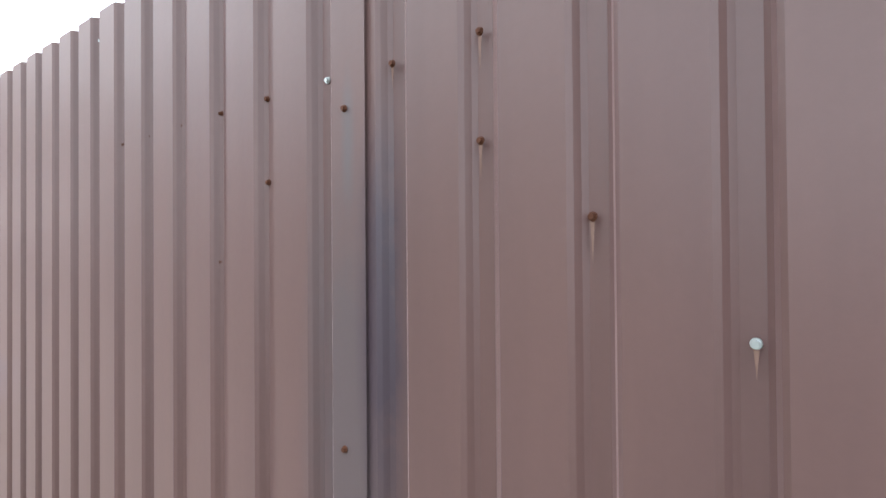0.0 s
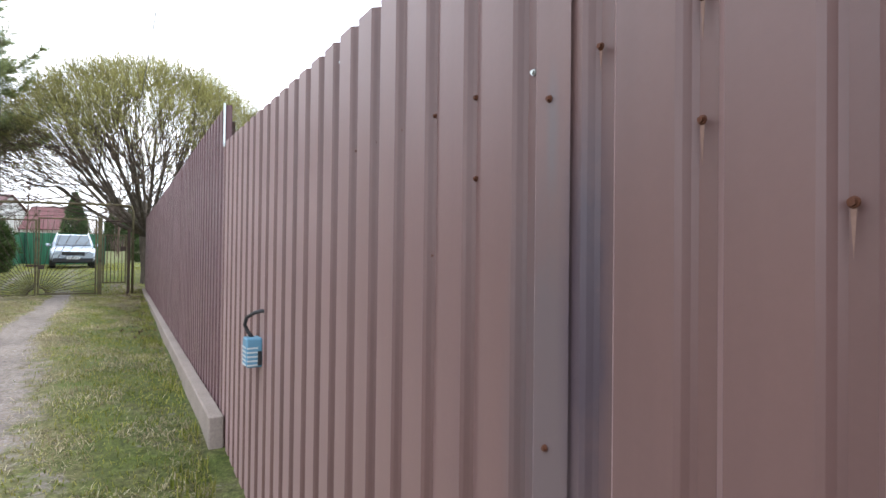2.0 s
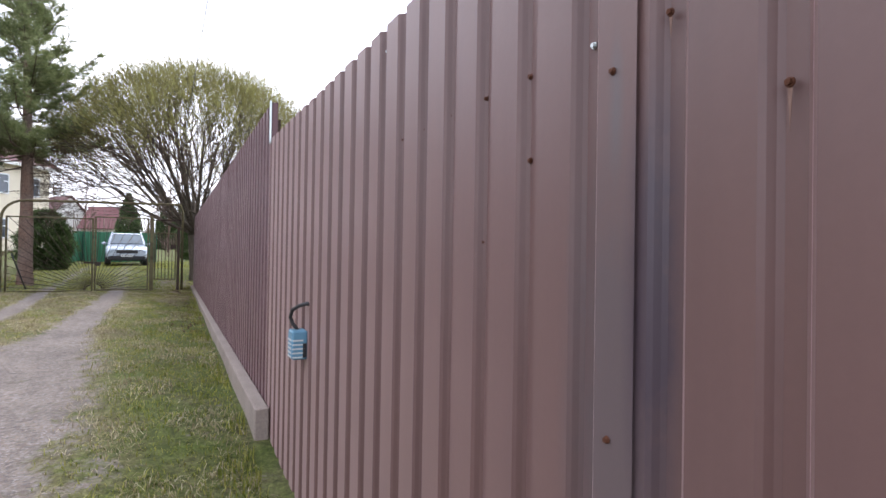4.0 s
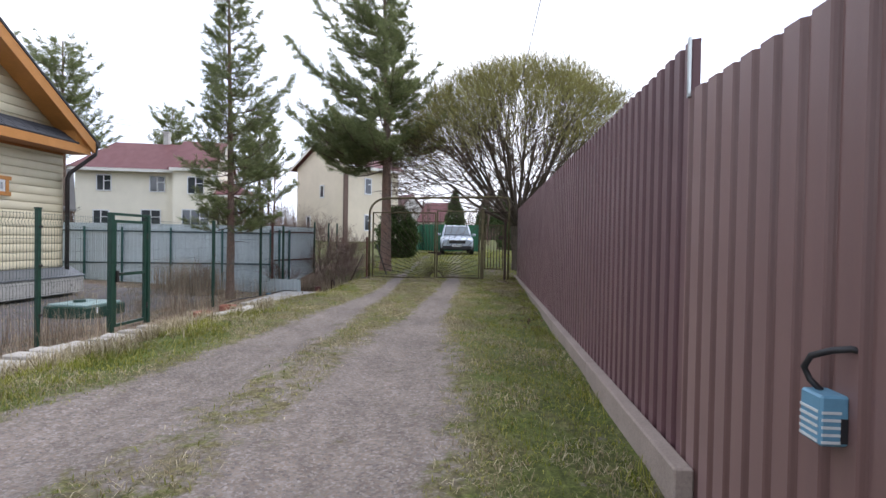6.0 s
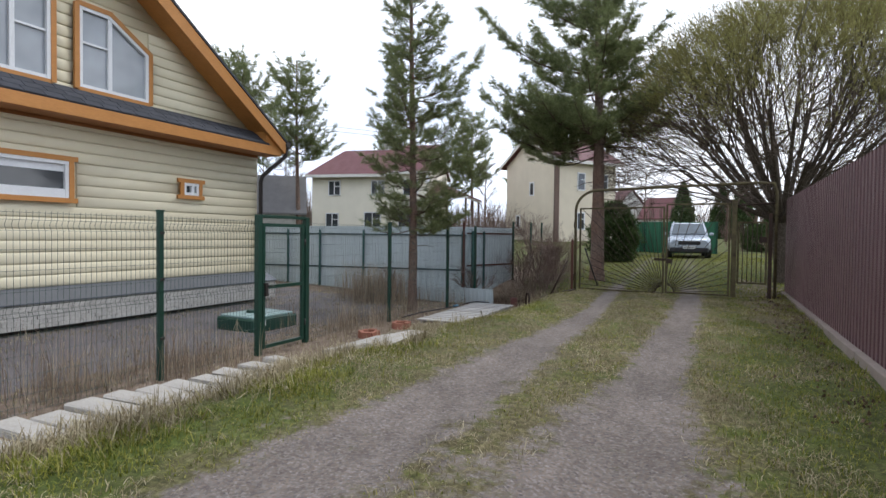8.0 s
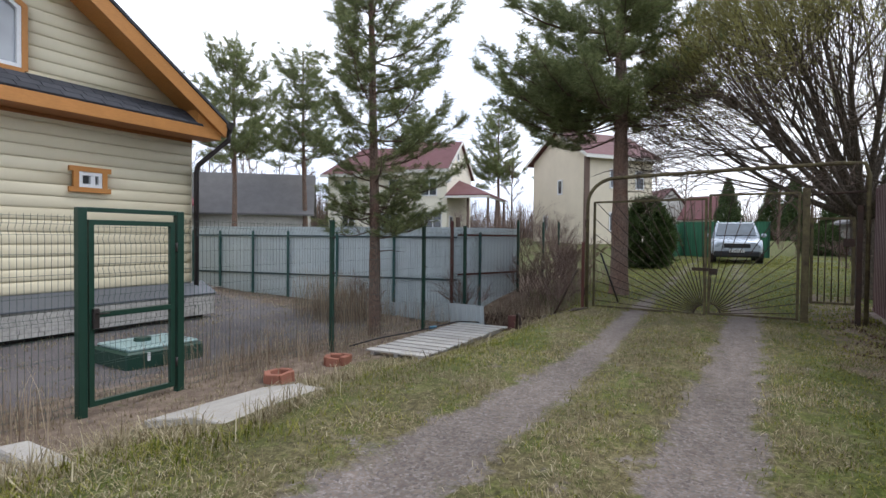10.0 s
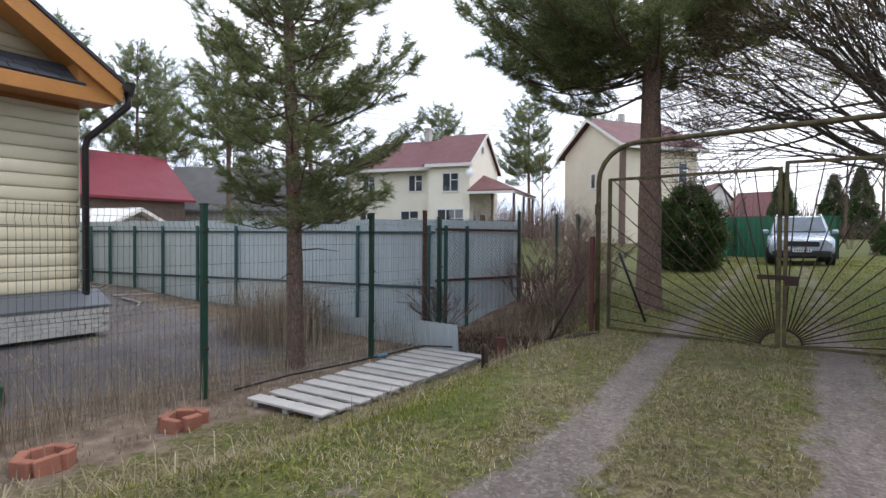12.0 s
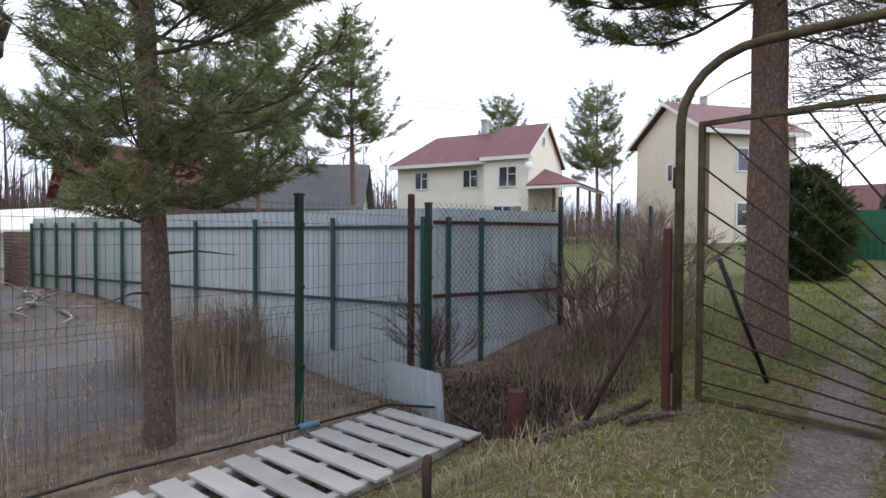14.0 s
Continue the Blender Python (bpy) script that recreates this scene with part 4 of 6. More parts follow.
# ---- the iron gate ----
def iron_gate():
    gx = -17.4
    y_left, y_mid, y_right, y_far = -3.34, -1.38, -0.11, 0.62

    def bar(pts, r, mat, owner, name="bar", sides=6):
        return part(name, tube(bmesh.new(), pts, r, sides), mat, owner)

    arch = thing("gate_arch", pose(gx, 0, 0), "rusty tubular gate arch with bent corner and posts", "gate frame")
    pts = [(0, y_left - 0.03, -0.2), (0, y_left - 0.03, 1.95)]
    for k in range(1, 7):
        a = math.pi / 2 * k / 6
        pts.append((0, y_left - 0.03 + 0.5 * (1 - math.cos(a)), 1.95 + 0.46 * math.sin(a)))
    pts += [(0, -1.0, 2.46), (0, 0.45, 2.49), (0, 0.7, 2.47), (0, 0.75, 2.3), (0, 0.75, -0.2)]
    bar(pts[:-3] + pts[-3:], 0.032, OLIVE_RUST, arch, "arch_tube", 8)
    part("hinge_post", box(bmesh.new(), (0.03, y_left - 0.095, 0.45), (0.052, 0.052, 1.62), None, 0.008), RED_RUST, arch)
    part("middle_post", box(bmesh.new(), (0, y_right + 0.09, 0.98), (0.1, 0.1, 2.3), None, 0.006), OLIVE_RUST, arch)
    part("far_post", box(bmesh.new(), (0, y_far + 0.03, 0.85), (0.07, 0.07, 2.0), None, 0.006), RUST, arch)
    bar([(0, y_right + 0.05, 2.02), (0, 0.72, 2.06)], 0.018, RUST, arch, "cross_tube")
    for z in (0.35, 1.6):
        part("hinge", tube(bmesh.new(), [(-0.0, y_left - 0.055, z - 0.07), (0, y_left - 0.055, z + 0.07)], 0.022, 8), RUST, arch)
    bar([(0.05, y_left - 0.2, 0.75), (0.42, y_left - 0.5, -0.05)], 0.02, RUST, arch, "stay")
    bar([(-0.5, y_left + 0.1, 1.05), (-1.0, y_left + 0.35, 0.05)], 0.018, BLACK_HOSE, arch, "stay")

    def leaf(ya, yb, z_lo, z_hi, name_label):
        g = thing("gate_leaf", pose(gx, 0, 0), name_label, "gate", "iron gate leaves")
        for y in (ya, yb):
            part("stile", box(bmesh.new(), (0, y, (z_lo + z_hi) / 2), (0.04, 0.04, z_hi - z_lo), None, 0.004), OLIVE_RUST, g)
        for z in (z_lo, z_hi):
            part("rail", box(bmesh.new(), (0, (ya + yb) / 2, z), (0.035, abs(yb - ya) + 0.035, 0.035), None, 0.004), OLIVE_RUST, g)
        return g

    zl = 0.07
    left = leaf(y_left, y_mid - 0.03, zl, 2.0, "olive rusted iron gate leaf with sunray bars, closed")
    right = leaf(y_mid + 0.03, y_right, zl + 0.03, 2.06, "narrow rusted iron gate leaf with sunray bars, closed")
    left.matrix_world = pose(gx, y_mid, 0, 0, 0, -9) @ pose(0, -y_mid, 0)
    for g, yc, ya, z_hi, r0, n in ((left, y_mid - 0.03, y_left, 2.0, 0.17, 17), (right, y_mid + 0.03, y_right, 2.06, 0.17, 13)):
        s = 1 if ya > yc else -1
        z_lo = zl if g is left else zl + 0.03
        w = abs(ya - yc)
        arc = [(0, yc + s * r0 * math.cos(a), z_lo + r0 * math.sin(a)) for a in np.linspace(0, math.pi / 2, 7)]
        bar(arc, 0.012, RUST, g, "sun_arc")
        for k in range(n):
            a = math.pi / 2 * (k + 0.6) / n
            end = min(w / max(1e-3, math.cos(a)), (z_hi - z_lo) / max(1e-3, math.sin(a)))
            bar([(0, yc + s * r0 * math.cos(a), z_lo + r0 * math.sin(a)), (0, yc + s * end * math.cos(a), z_lo + end * math.sin(a))], 0.007, RUST, g, "ray_bar", 5)
    part("latch", box(box(bmesh.new(), (0.03, y_mid - 0.1, 0.83), (0.02, 0.26, 0.05)), (0.03, y_mid + 0.1, 0.80), (0.03, 0.12, 0.1)), RUST, left)
    # the narrow wicket at the side
    w = leaf(y_right + 0.17, y_far - 0.04, 0.38, 1.66, "rusted iron side wicket with upright bars")
    w.name = "side_wicket"
    for k in range(1, 6):
        y = y_right + 0.17 + (y_far - 0.21 - y_right) * k / 6
        bar([(0, y, 0.38), (0, y, 1.66)], 0.009, RUST, w, "upright_bar", 5)
    part("lock_plate", box(bmesh.new(), (0.02, y_far - 0.1, 1.3), (0.02, 0.14, 0.12)), RUST, w)


iron_gate()


# ---- trees ----
class Sticks:
    """Gathers tapering limbs and small blades into one mesh."""

    def __init__(self):
        self.v, self.f = [], []

    def limb(self, pts, radii, sides=5):
        pts = [Vector(p) for p in pts]
        a = None
        start = len(self.v)
        for i, p in enumerate(pts):
            d = (pts[min(i + 1, len(pts) - 1)] - pts[max(i - 1, 0)])
            d = d.normalized() if d.length > 1e-6 else Vector((0, 0, 1))
            a = d.orthogonal().normalized() if a is None else (a - d * a.dot(d)).normalized()
            b = d.cross(a)
            for k in range(sides):
                t = k * math.tau / sides
                self.v.append(tuple(p + (a * math.cos(t) + b * math.sin(t)) * radii[i]))
        for i in range(len(pts) - 1):
            for k in range(sides):
                s0, s1 = start + i * sides, start + (i + 1) * sides
                self.f.append((s0 + k, s0 + (k + 1) % sides, s1 + (k + 1) % sides, s1 + k))

    def blade(self, p, d, length, width, side):
        n = len(self.v)
        s = side * width / 2
        self.v += [tuple(p - s), tuple(p + s), tuple(p + d * length)]
        self.f.append((n, n + 1, n + 2))

    def mesh(self, name, material, smooth=True):
        return raw_mesh(name, self.v, self.f, material, smooth)


def rand_dir(rng):
    while True:
        v = Vector((rng.uniform(-1, 1), rng.uniform(-1, 1), rng.uniform(-1, 1)))
        if 0.1 < v.length < 1:
            return v.normalized()


def pine(height, crown_from, spread, seed, trunk_r, label, group="", shoots=1.0, top_width=0.35, lean=(0, 0), bare=(), tuft=0.16, split=False, low=(), side_bias=None, needles=32, gap=0.34):
    """A Scots pine: leaning bark trunk, uneven whorls of branches, needle brushes on the shoots."""
    rng = random.Random(seed)
    tree = thing("pine_tree", Matrix(), label, "tree", group)
    trunk = Sticks()
    n = 16
    line = []
    for i in range(n + 1):
        t = i / n
        line.append(Vector((lean[0] * t + 0.05 * math.sin(5 * t + seed), lean[1] * t + 0.05 * math.cos(4 * t + seed), -0.3 + (height + 0.3) * t)))
    rad = [trunk_r * (1.2 if i == 0 else 1) * (1 - 0.86 * (i / n)) * (1 + 0.05 * math.sin(9 * i)) + 0.01 for i in range(n + 1)]
    trunk.limb(line, rad, 12)
    part("trunk", trunk.mesh("trunk", BARK), BARK, tree)
    rest, green = Sticks(), Sticks()

    def on_trunk(z):
        k = max(0, min(n - 1e-6, (z + 0.3) / (height + 0.3) * n))
        i = int(k)
        return line[i].lerp(line[i + 1], k - i)

    def brush(a, b, size):
        """Needles all round the last stretch of a shoot, splayed forwards."""
        d = (b - a).normalized()
        for k in range(needles):
            q = a.lerp(b, rng.random() ** 0.8)
            w = (d * rng.uniform(0.15, 0.9) + rand_dir(rng) * 0.9).normalized()
            green.blade(q, w, size * rng.uniform(0.5, 0.9), (0.003 + size * 0.045) * (1 if needles > 25 else 1.5), w.orthogonal().normalized())

    def branch(z, az, L, rise, droop=0.0):
        wood = Sticks() if split else rest
        out = Vector((math.cos(az), math.sin(az), 0))
        cross = Vector((-out.y, out.x, 0))
        p0 = on_trunk(z)
        pts = []
        wob = rng.uniform(-0.2, 0.2)
        for j in range(7):
            u = j / 6
            pts.append(p0 + out * L * u + cross * L * wob * u * u + Vector((0, 0, L * (rise * u + 0.34 * u ** 3 - 0.07 * math.sin(math.pi * u)) - droop * u * u)) + rand_dir(rng) * 0.035 * u)
        r0 = 0.006 + 0.009 * L
        wood.limb(pts, [r0 * (1 - 0.85 * j / 6) for j in range(7)], 5)
        nodes = max(3, int(L / 0.19))
        for j in range(nodes):
            u = 0.16 + 0.84 * (j + rng.uniform(0.1, 0.9)) / nodes
            k2 = min(5, int(u * 6))
            base = pts[k2].lerp(pts[k2 + 1], min(1, u * 6 - k2))
            for s in (1, -1, 0):
                if rng.random() > 0.82 * shoots:
                    continue
                d = (out * rng.uniform(0.6, 1.0) + cross * s * rng.uniform(0.55, 1.2) + Vector((0, 0, rng.uniform(-0.1, 0.5) + (0.45 if s == 0 else 0)))).normalized()
                l2 = (0.16 + 0.30 * L * (1.1 - u)) * rng.uniform(0.6, 1.15)
                tip = base + d * l2 + Vector((0, 0, 0.22 * l2))
                wood.limb([base, base.lerp(tip, 0.5) - Vector((0, 0, 0.05 * l2)), tip], [0.006, 0.004, 0.002], 3)
                brush(base.lerp(tip, 0.35), tip, tuft)
                for _ in range(max(1, int(l2 / 0.14))):
                    b2 = base.lerp(tip, rng.uniform(0.3, 0.9))
                    d2 = (d * 0.8 + rand_dir(rng) * 0.7 + Vector((0, 0, 0.45))).normalized()
                    e2 = b2 + d2 * rng.uniform(0.7, 1.2) * tuft
                    brush(b2, e2, tuft * 0.9)
        brush(pts[-2].lerp(pts[-1], 0.3), pts[-1] + out * 0.06 + Vector((0, 0, 0.05)), tuft)
        if split:
            part("branch", wood.mesh("branch", BRANCH), BRANCH, tree)

    z = crown_from
    while z < height - 0.12:
        t = (z - crown_from) / (height - crown_from)
        reach = spread * (0.8 + 0.2 * math.sin(min(1, t * 3 + 0.1) * math.pi / 2)) * (1 - t ** 1.5) ** 0.9 + spread * top_width * 0.22
        count = rng.randint(5, 6)
        a0 = rng.uniform(0, 6.28)
        for k in range(count):
            if rng.random() < 0.13:
                continue
            az = a0 + k * math.tau / count + rng.uniform(-0.4, 0.4)
            L = reach * rng.uniform(0.55, 1.15)
            if side_bias is not None:
                L *= 1 + 0.28 * math.cos(az - side_bias)
            branch(z + rng.uniform(-0.2, 0.2), az, L, 0.0 + 0.75 * t + rng.uniform(-0.28, 0.32))
        z += rng.uniform(0.75, 1.25) * gap
    for zz, az, L in low:
        branch(zz, az, L, -0.12, 0.12)
    for zz, az, L in bare:
        out = Vector((math.cos(az), math.sin(az), rng.uniform(-0.2, 0.1)))
        p0 = on_trunk(zz)
        rest.limb([p0, p0 + out * L * 0.5 + Vector((0, 0, 0.03)), p0 + out * L], [0.014, 0.009, 0.003], 5)
    if rest.v:
        tagged(part("dead_wood" if split else "branch_mass", rest.mesh("dead_wood", BRANCH), BRANCH, tree), kind="stuff")
    tagged(part("needles", green.mesh("needles", NEEDLES, False), NEEDLES, tree), kind="stuff")
    return tree


near_pine = pine(8.2, 2.0, 1.38, 11, 0.105, "young Scots pine with reddish bark behind the mesh fence", "pines by the lane", 1.12, 0.4, (0.1, 0.0), ((1.2, 0.5, 0.5), (1.5, 2.6, 0.6), (0.9, 4.0, 0.4)), 0.165, True, ((1.95, 1.35, 0.75), (2.0, 3.6, 0.9), (1.85, 0.9, 1.0), (1.9, 5.0, 1.1), (2.1, 2.6, 1.2)), 2.3, 32, 0.30)
near_pine.matrix_world = pose(-15.38, -6.72, -0.45)
big_pine = pine(9.6, 3.9, 2.35, 23, 0.19, "tall Scots pine with a thick grey-brown trunk behind the gate", "pines by the lane", 1.3, 0.5, (-0.1, -0.2), ((2.2, 1.2, 0.9), (2.7, 4.0, 1.1), (3.0, 2.4, 1.3), (3.3, 5.4, 1.2), (3.2, 0.6, 1.9), (3.4, 1.3, 2.2), (3.6, 1.9, 2.0), (3.8, 0.2, 1.8), (3.1, 1.6, 1.6)), 0.21, True, ((3.4, 4.5, 2.2), (3.7, 4.9, 2.3), (3.9, 4.2, 2.1), (3.6, 5.4, 1.9), (4.1, 3.6, 1.8), (4.3, 4.7, 2.4), (4.6, 4.4, 2.3), (4.6, 5.2, 2.2), (3.9, 5.4, 2.8), (4.2, 5.75, 2.6), (3.8, 5.1, 2.7), (4.5, 5.5, 2.9)), 4.6, 30, 0.36)
big_pine.matrix_world = pose(-19.45, -3.18, 0.14)
far_pine = pine(12.6, 6.0, 2.3, 31, 0.17, "distant Scots pine rising behind the houses", "distant pines", 0.75, 1.1, (0.3, 0), (), 0.30, needles=15, gap=0.42)
far_pine.matrix_world = pose(-33.0, -24.7, 0)
for x, y, s, r in ((-26.5, -23.5, 0.86, 70), (-27.5, -33.5, 0.95, 140), (-33, -40, 1.1, 200), (-22.5, -31, 0.9, 260), (-58, -32, 1.15, 20), (-66, -19, 1.1, 110), (-62, -24, 1.2, 300)):
    copy_thing(far_pine, pose(x, y, 0, 0, 0, r) @ Matrix.Scale(s, 4))


def willow():
    rng = random.Random(5)
    tree = thing("willow_tree", pose(-21.9, 1.4, 0.1), "broad umbrella-shaped willow in yellow-green spring bud", "tree")
    trunk, twigs, grey = Sticks(), Sticks(), Sticks()
    fork = Vector((0.15, -0.05, 1.7))
    trunk.limb([Vector((0, 0.1, -0.3)), Vector((0.02, 0.08, 0.5)), Vector((0.08, 0, 1.2)), fork], [0.36, 0.30, 0.27, 0.25], 12)
    part("trunk", trunk.mesh("trunk", WILLOW_BARK), WILLOW_BARK, tree)
    centre = Vector((0.1, 0.0, 3.1))

    def dome(az, el, f):
        r = Vector((5.35 * math.cos(el) * math.cos(az), 5.35 * math.cos(el) * math.sin(az), 4.85 * math.sin(el)))
        return centre + r * f

    def arch(a, b, sag, m=5):
        mid = a.lerp(b, 0.5) + Vector((0, 0, sag))
        return [a * (1 - u) ** 2 + mid * 2 * u * (1 - u) + b * u * u for u in [j / m for j in range(m + 1)]]

    for i in range(24):
        limbs = Sticks()
        az = i * 2.399 + rng.uniform(-0.15, 0.15)
        el = math.asin(-0.06 + 1.03 * (i + 0.5) / 24)
        main = arch(fork, dome(az, el, 0.5), -0.35 if el < 0.7 else -0.1)
        limbs.limb(main, [0.08 - 0.010 * j for j in range(6)], 7)
        for j in range(6):
            u = 0.3 + 0.7 * j / 5
            k = min(4, int(u * 5))
            a = main[k].lerp(main[k + 1], min(1, u * 5 - k))
            az2, el2 = az + rng.uniform(-0.45, 0.45) / max(0.35, math.cos(el)), max(-0.08, min(1.5, el + rng.uniform(-0.32, 0.32)))
            sec = arch(a, dome(az2, el2, rng.uniform(0.62, 0.76)), -0.15)
            limbs.limb(sec, [0.026 - 0.0032 * s for s in range(6)], 5)
            for q in range(6):
                u2 = 0.3 + 0.7 * q / 5
                k2 = min(4, int(u2 * 5))
                b = sec[k2].lerp(sec[k2 + 1], min(1, u2 * 5 - k2))
                az3, el3 = az2 + rng.uniform(-0.25, 0.25) / max(0.35, math.cos(el2)), max(-0.3, min(1.55, el2 + rng.uniform(-0.25, 0.25)))
                ter = arch(b, dome(az3, el3, rng.uniform(0.84, 0.96)), -0.10, 3)
                limbs.limb(ter, [0.012, 0.009, 0.007, 0.005], 3)
                leafy_end = el3 > 0.28 + rng.uniform(-0.15, 0.15)
                own = twigs if leafy_end else grey
                for w in range(20 if leafy_end else 16):
                    u3 = 0.45 + 0.55 * rng.random()
                    k3 = min(2, int(u3 * 3))
                    c = ter[k3].lerp(ter[k3 + 1], min(1, u3 * 3 - k3))
                    out = (c - centre).normalized()
                    d = (out * 0.6 + rand_dir(rng) * 0.75 + Vector((0, 0, 0.45))).normalized()
                    L = rng.uniform(0.22, 0.55)
                    e = c + d * L
                    off = e - centre
                    far = math.sqrt((off.x / 5.4) ** 2 + (off.y / 5.4) ** 2 + (off.z / 5.0) ** 2)
                    if far > 1.0:
                        continue
                    mid = c.lerp(e, 0.5) + rand_dir(rng) * 0.04
                    own.limb([c, mid, e], [0.0045, 0.0035, 0.0018], 3)
                    for s in range(4 if leafy_end else 1):
                        p = c.lerp(e, 0.15 + 0.85 * rng.random())
                        dd = (d + rand_dir(rng) * 0.5).normalized()
                        own.blade(p, dd, rng.uniform(0.05, 0.10), 0.016, dd.orthogonal().normalized())
        part("limb", limbs.mesh("limb", WILLOW_BARK), WILLOW_BARK, tree)
    # fine bare twigs through the whole crown
    for k in range(5000):
        el = math.asin(-0.1 + 1.08 * rng.random())
        c = dome(rng.uniform(0, math.tau), el, rng.uniform(0.5, 0.88))
        out = (c - centre).normalized()
        d = (out * 0.8 + rand_dir(rng) * 0.55 + Vector((0, 0, 0.25))).normalized()
        grey.blade(c, d, rng.uniform(0.4, 0.8), 0.010, d.orthogonal().normalized())
    # fine budding shoots all over the umbrella's shell
    for k in range(17000):
        el = math.asin(0.10 + 0.9 * rng.random())
        c = dome(rng.uniform(0, math.tau), el, rng.uniform(0.84, 0.975) - 0.05 * rng.random() ** 3)
        out = (c - centre).normalized()
        d = (out * 0.7 + rand_dir(rng) * 0.6 + Vector((0, 0, 0.35))).normalized()
        own = twigs if el > 0.3 + rng.uniform(-0.15, 0.15) else grey
        own.blade(c - d * 0.15, d, rng.uniform(0.25, 0.5), 0.008, d.orthogonal().normalized())
        for s in range(3 if own is twigs else 1):
            dd = (d + rand_dir(rng) * 0.6).normalized()
            own.blade(c + d * rng.uniform(-0.1, 0.2), dd, rng.uniform(0.05, 0.09), 0.016, dd.orthogonal().normalized())
    tagged(part("bare_twig_skirt", grey.mesh("bare_twig_skirt", BARE_TWIG, False), BARE_TWIG, tree), kind="stuff")
    tagged(part("budding_twig_crown", twigs.mesh("budding_twig_crown", WILLOW_TWIG, False), WILLOW_TWIG, tree), kind="stuff")


willow()


def bare_tree(height, spread, seed, label, group, material):
    rng = random.Random(seed)
    tree = thing("bare_tree", Matrix(), label, "tree", group)
    wood, twigs = Sticks(), Sticks()
    line = [Vector((0.1 * math.sin(3 * i / 8 + seed), 0.1 * math.cos(2 * i / 8), height * i / 8 - 0.2)) for i in range(9)]
    wood.limb(line, [0.13 * (1 - 0.1 * i) for i in range(9)], 7)

    def grow(p, d, L, r, depth):
        e = p + d * L
        (wood if depth < 2 else twigs).limb([p, p.lerp(e, 0.5) + rand_dir(rng) * L * 0.06, e], [r, r * 0.75, r * 0.5], 3)
        if depth < 4:
            for _ in range(4 if depth < 3 else 5):
                u = rng.uniform(0.3, 1)
                grow(p.lerp(e, u), (d + rand_dir(rng) * 0.6 + Vector((0, 0, 0.2))).normalized(), L * rng.uniform(0.45, 0.65), r * 0.5, depth + 1)

    for i in range(9):
        z = height * (0.3 + 0.65 * i / 9)
        az = i * 2.4 + rng.uniform(-0.3, 0.3)
        grow(Vector((0, 0, z)), Vector((math.cos(az), math.sin(az), 1.1)).normalized(), spread * (1.1 - 0.6 * i / 9) * rng.uniform(0.5, 0.75), 0.045, 1)
    part("trunk", wood.mesh("trunk", material), material, tree)
    tagged(part("twig_crown", twigs.mesh("twig_crown", BARE_TWIG, False), BARE_TWIG, tree), kind="stuff")
    return tree


bare = bare_tree(9.5, 2.6, 3, "leafless birch-like tree in the distance", "distant bare trees", BRANCH)
bare.matrix_world = pose(-31, 8.5, 0)
rng_t = random.Random(9)
for x, y, s in ((-38, -48, 1.1), (-30, -46, 1.0), (-22, -44, 1.05), (-42, -42, 1.0), (-36, -33, 0.8), (-46, -50, 1.2), (-26, -40, 0.9), (-18, -40, 1.0), (-37, -28.5, 0.75), (-16, -46, 1.1),
                (-60, -12, 1.0), (-66, -6, 0.9), (-58, 3.5, 0.95), (-48, 7, 0.9), (-64, 9, 1.0), (-42, 12, 0.9), (-55, -45, 1.1), (-72, -14, 1.1), (-52, 1.2, 0.8), (-36, 4.5, 0.7),
                (-36, -36, 0.8), (-34, -32, 0.7), (-39, -37, 0.85), (-33, -29, 0.62), (-40, -34, 0.75), (-44, -38, 0.9), (-31, -34, 0.7), (-37, -41, 0.9), (-35, -26.5, 0.6), (-29, -37, 0.8),
                (-56, -17, 0.85), (-54, -14, 0.75), (-58, -21, 0.95), (-62, -28, 1.0), (-50, -30, 0.85), (-60, -8, 0.8), (-54, 6, 0.8)):
    copy_thing(bare, pose(x, y, 0.1, 0, 0, rng_t.uniform(0, 360)) @ Matrix.Scale(s, 4))


def conifer(height, radius, seed, label, group, name="spruce_tree", rows=30, needle=0.28):
    """A dense spruce or thuja, its skirt of short sprays ragged at the edge."""
    rng = random.Random(seed)
    tree = thing(name, Matrix(), label, "tree" if name == "spruce_tree" else "shrub", group)
    trunk, green = Sticks(), Sticks()
    trunk.limb([Vector((0, 0, -0.2)), Vector((0, 0, height * 0.95))], [0.06 + 0.012 * height, 0.02], 7)
    part("trunk", trunk.mesh("trunk", BRANCH), BRANCH, tree)
    for r in range(rows):
        t = r / rows
        rr = radius * ((1 - t) ** 0.8 if name == "spruce_tree" else math.sin(math.pi * (0.22 + 0.74 * t)) ** 0.7)
        for k in range(int(16 + 60 * rr / max(0.5, radius))):
            az = rng.uniform(0, 6.28)
            out = Vector((math.cos(az), math.sin(az), 0))
            f = rng.uniform(0.55, 1.08)
            f *= 1 + 0.13 * math.sin(3 * az + 0.7 * r) + 0.08 * math.sin(7 * az + 2.1 * r)
            p = out * rr * f + Vector((0, 0, height * (t + rng.uniform(0, 1.0 / rows)) + 0.05))
            for _ in range(7):
                d = (out * 0.6 + rand_dir(rng) * 0.8 + Vector((0, 0, -0.1 if name == "spruce_tree" else 0.5))).normalized()
                green.blade(p + rand_dir(rng) * 0.06, d, needle * rng.uniform(0.6, 1.1), needle * 0.22, d.orthogonal().normalized())
    tagged(part("foliage", green.mesh("foliage", EVERGREEN, False), EVERGREEN, tree), kind="stuff")
    return tree


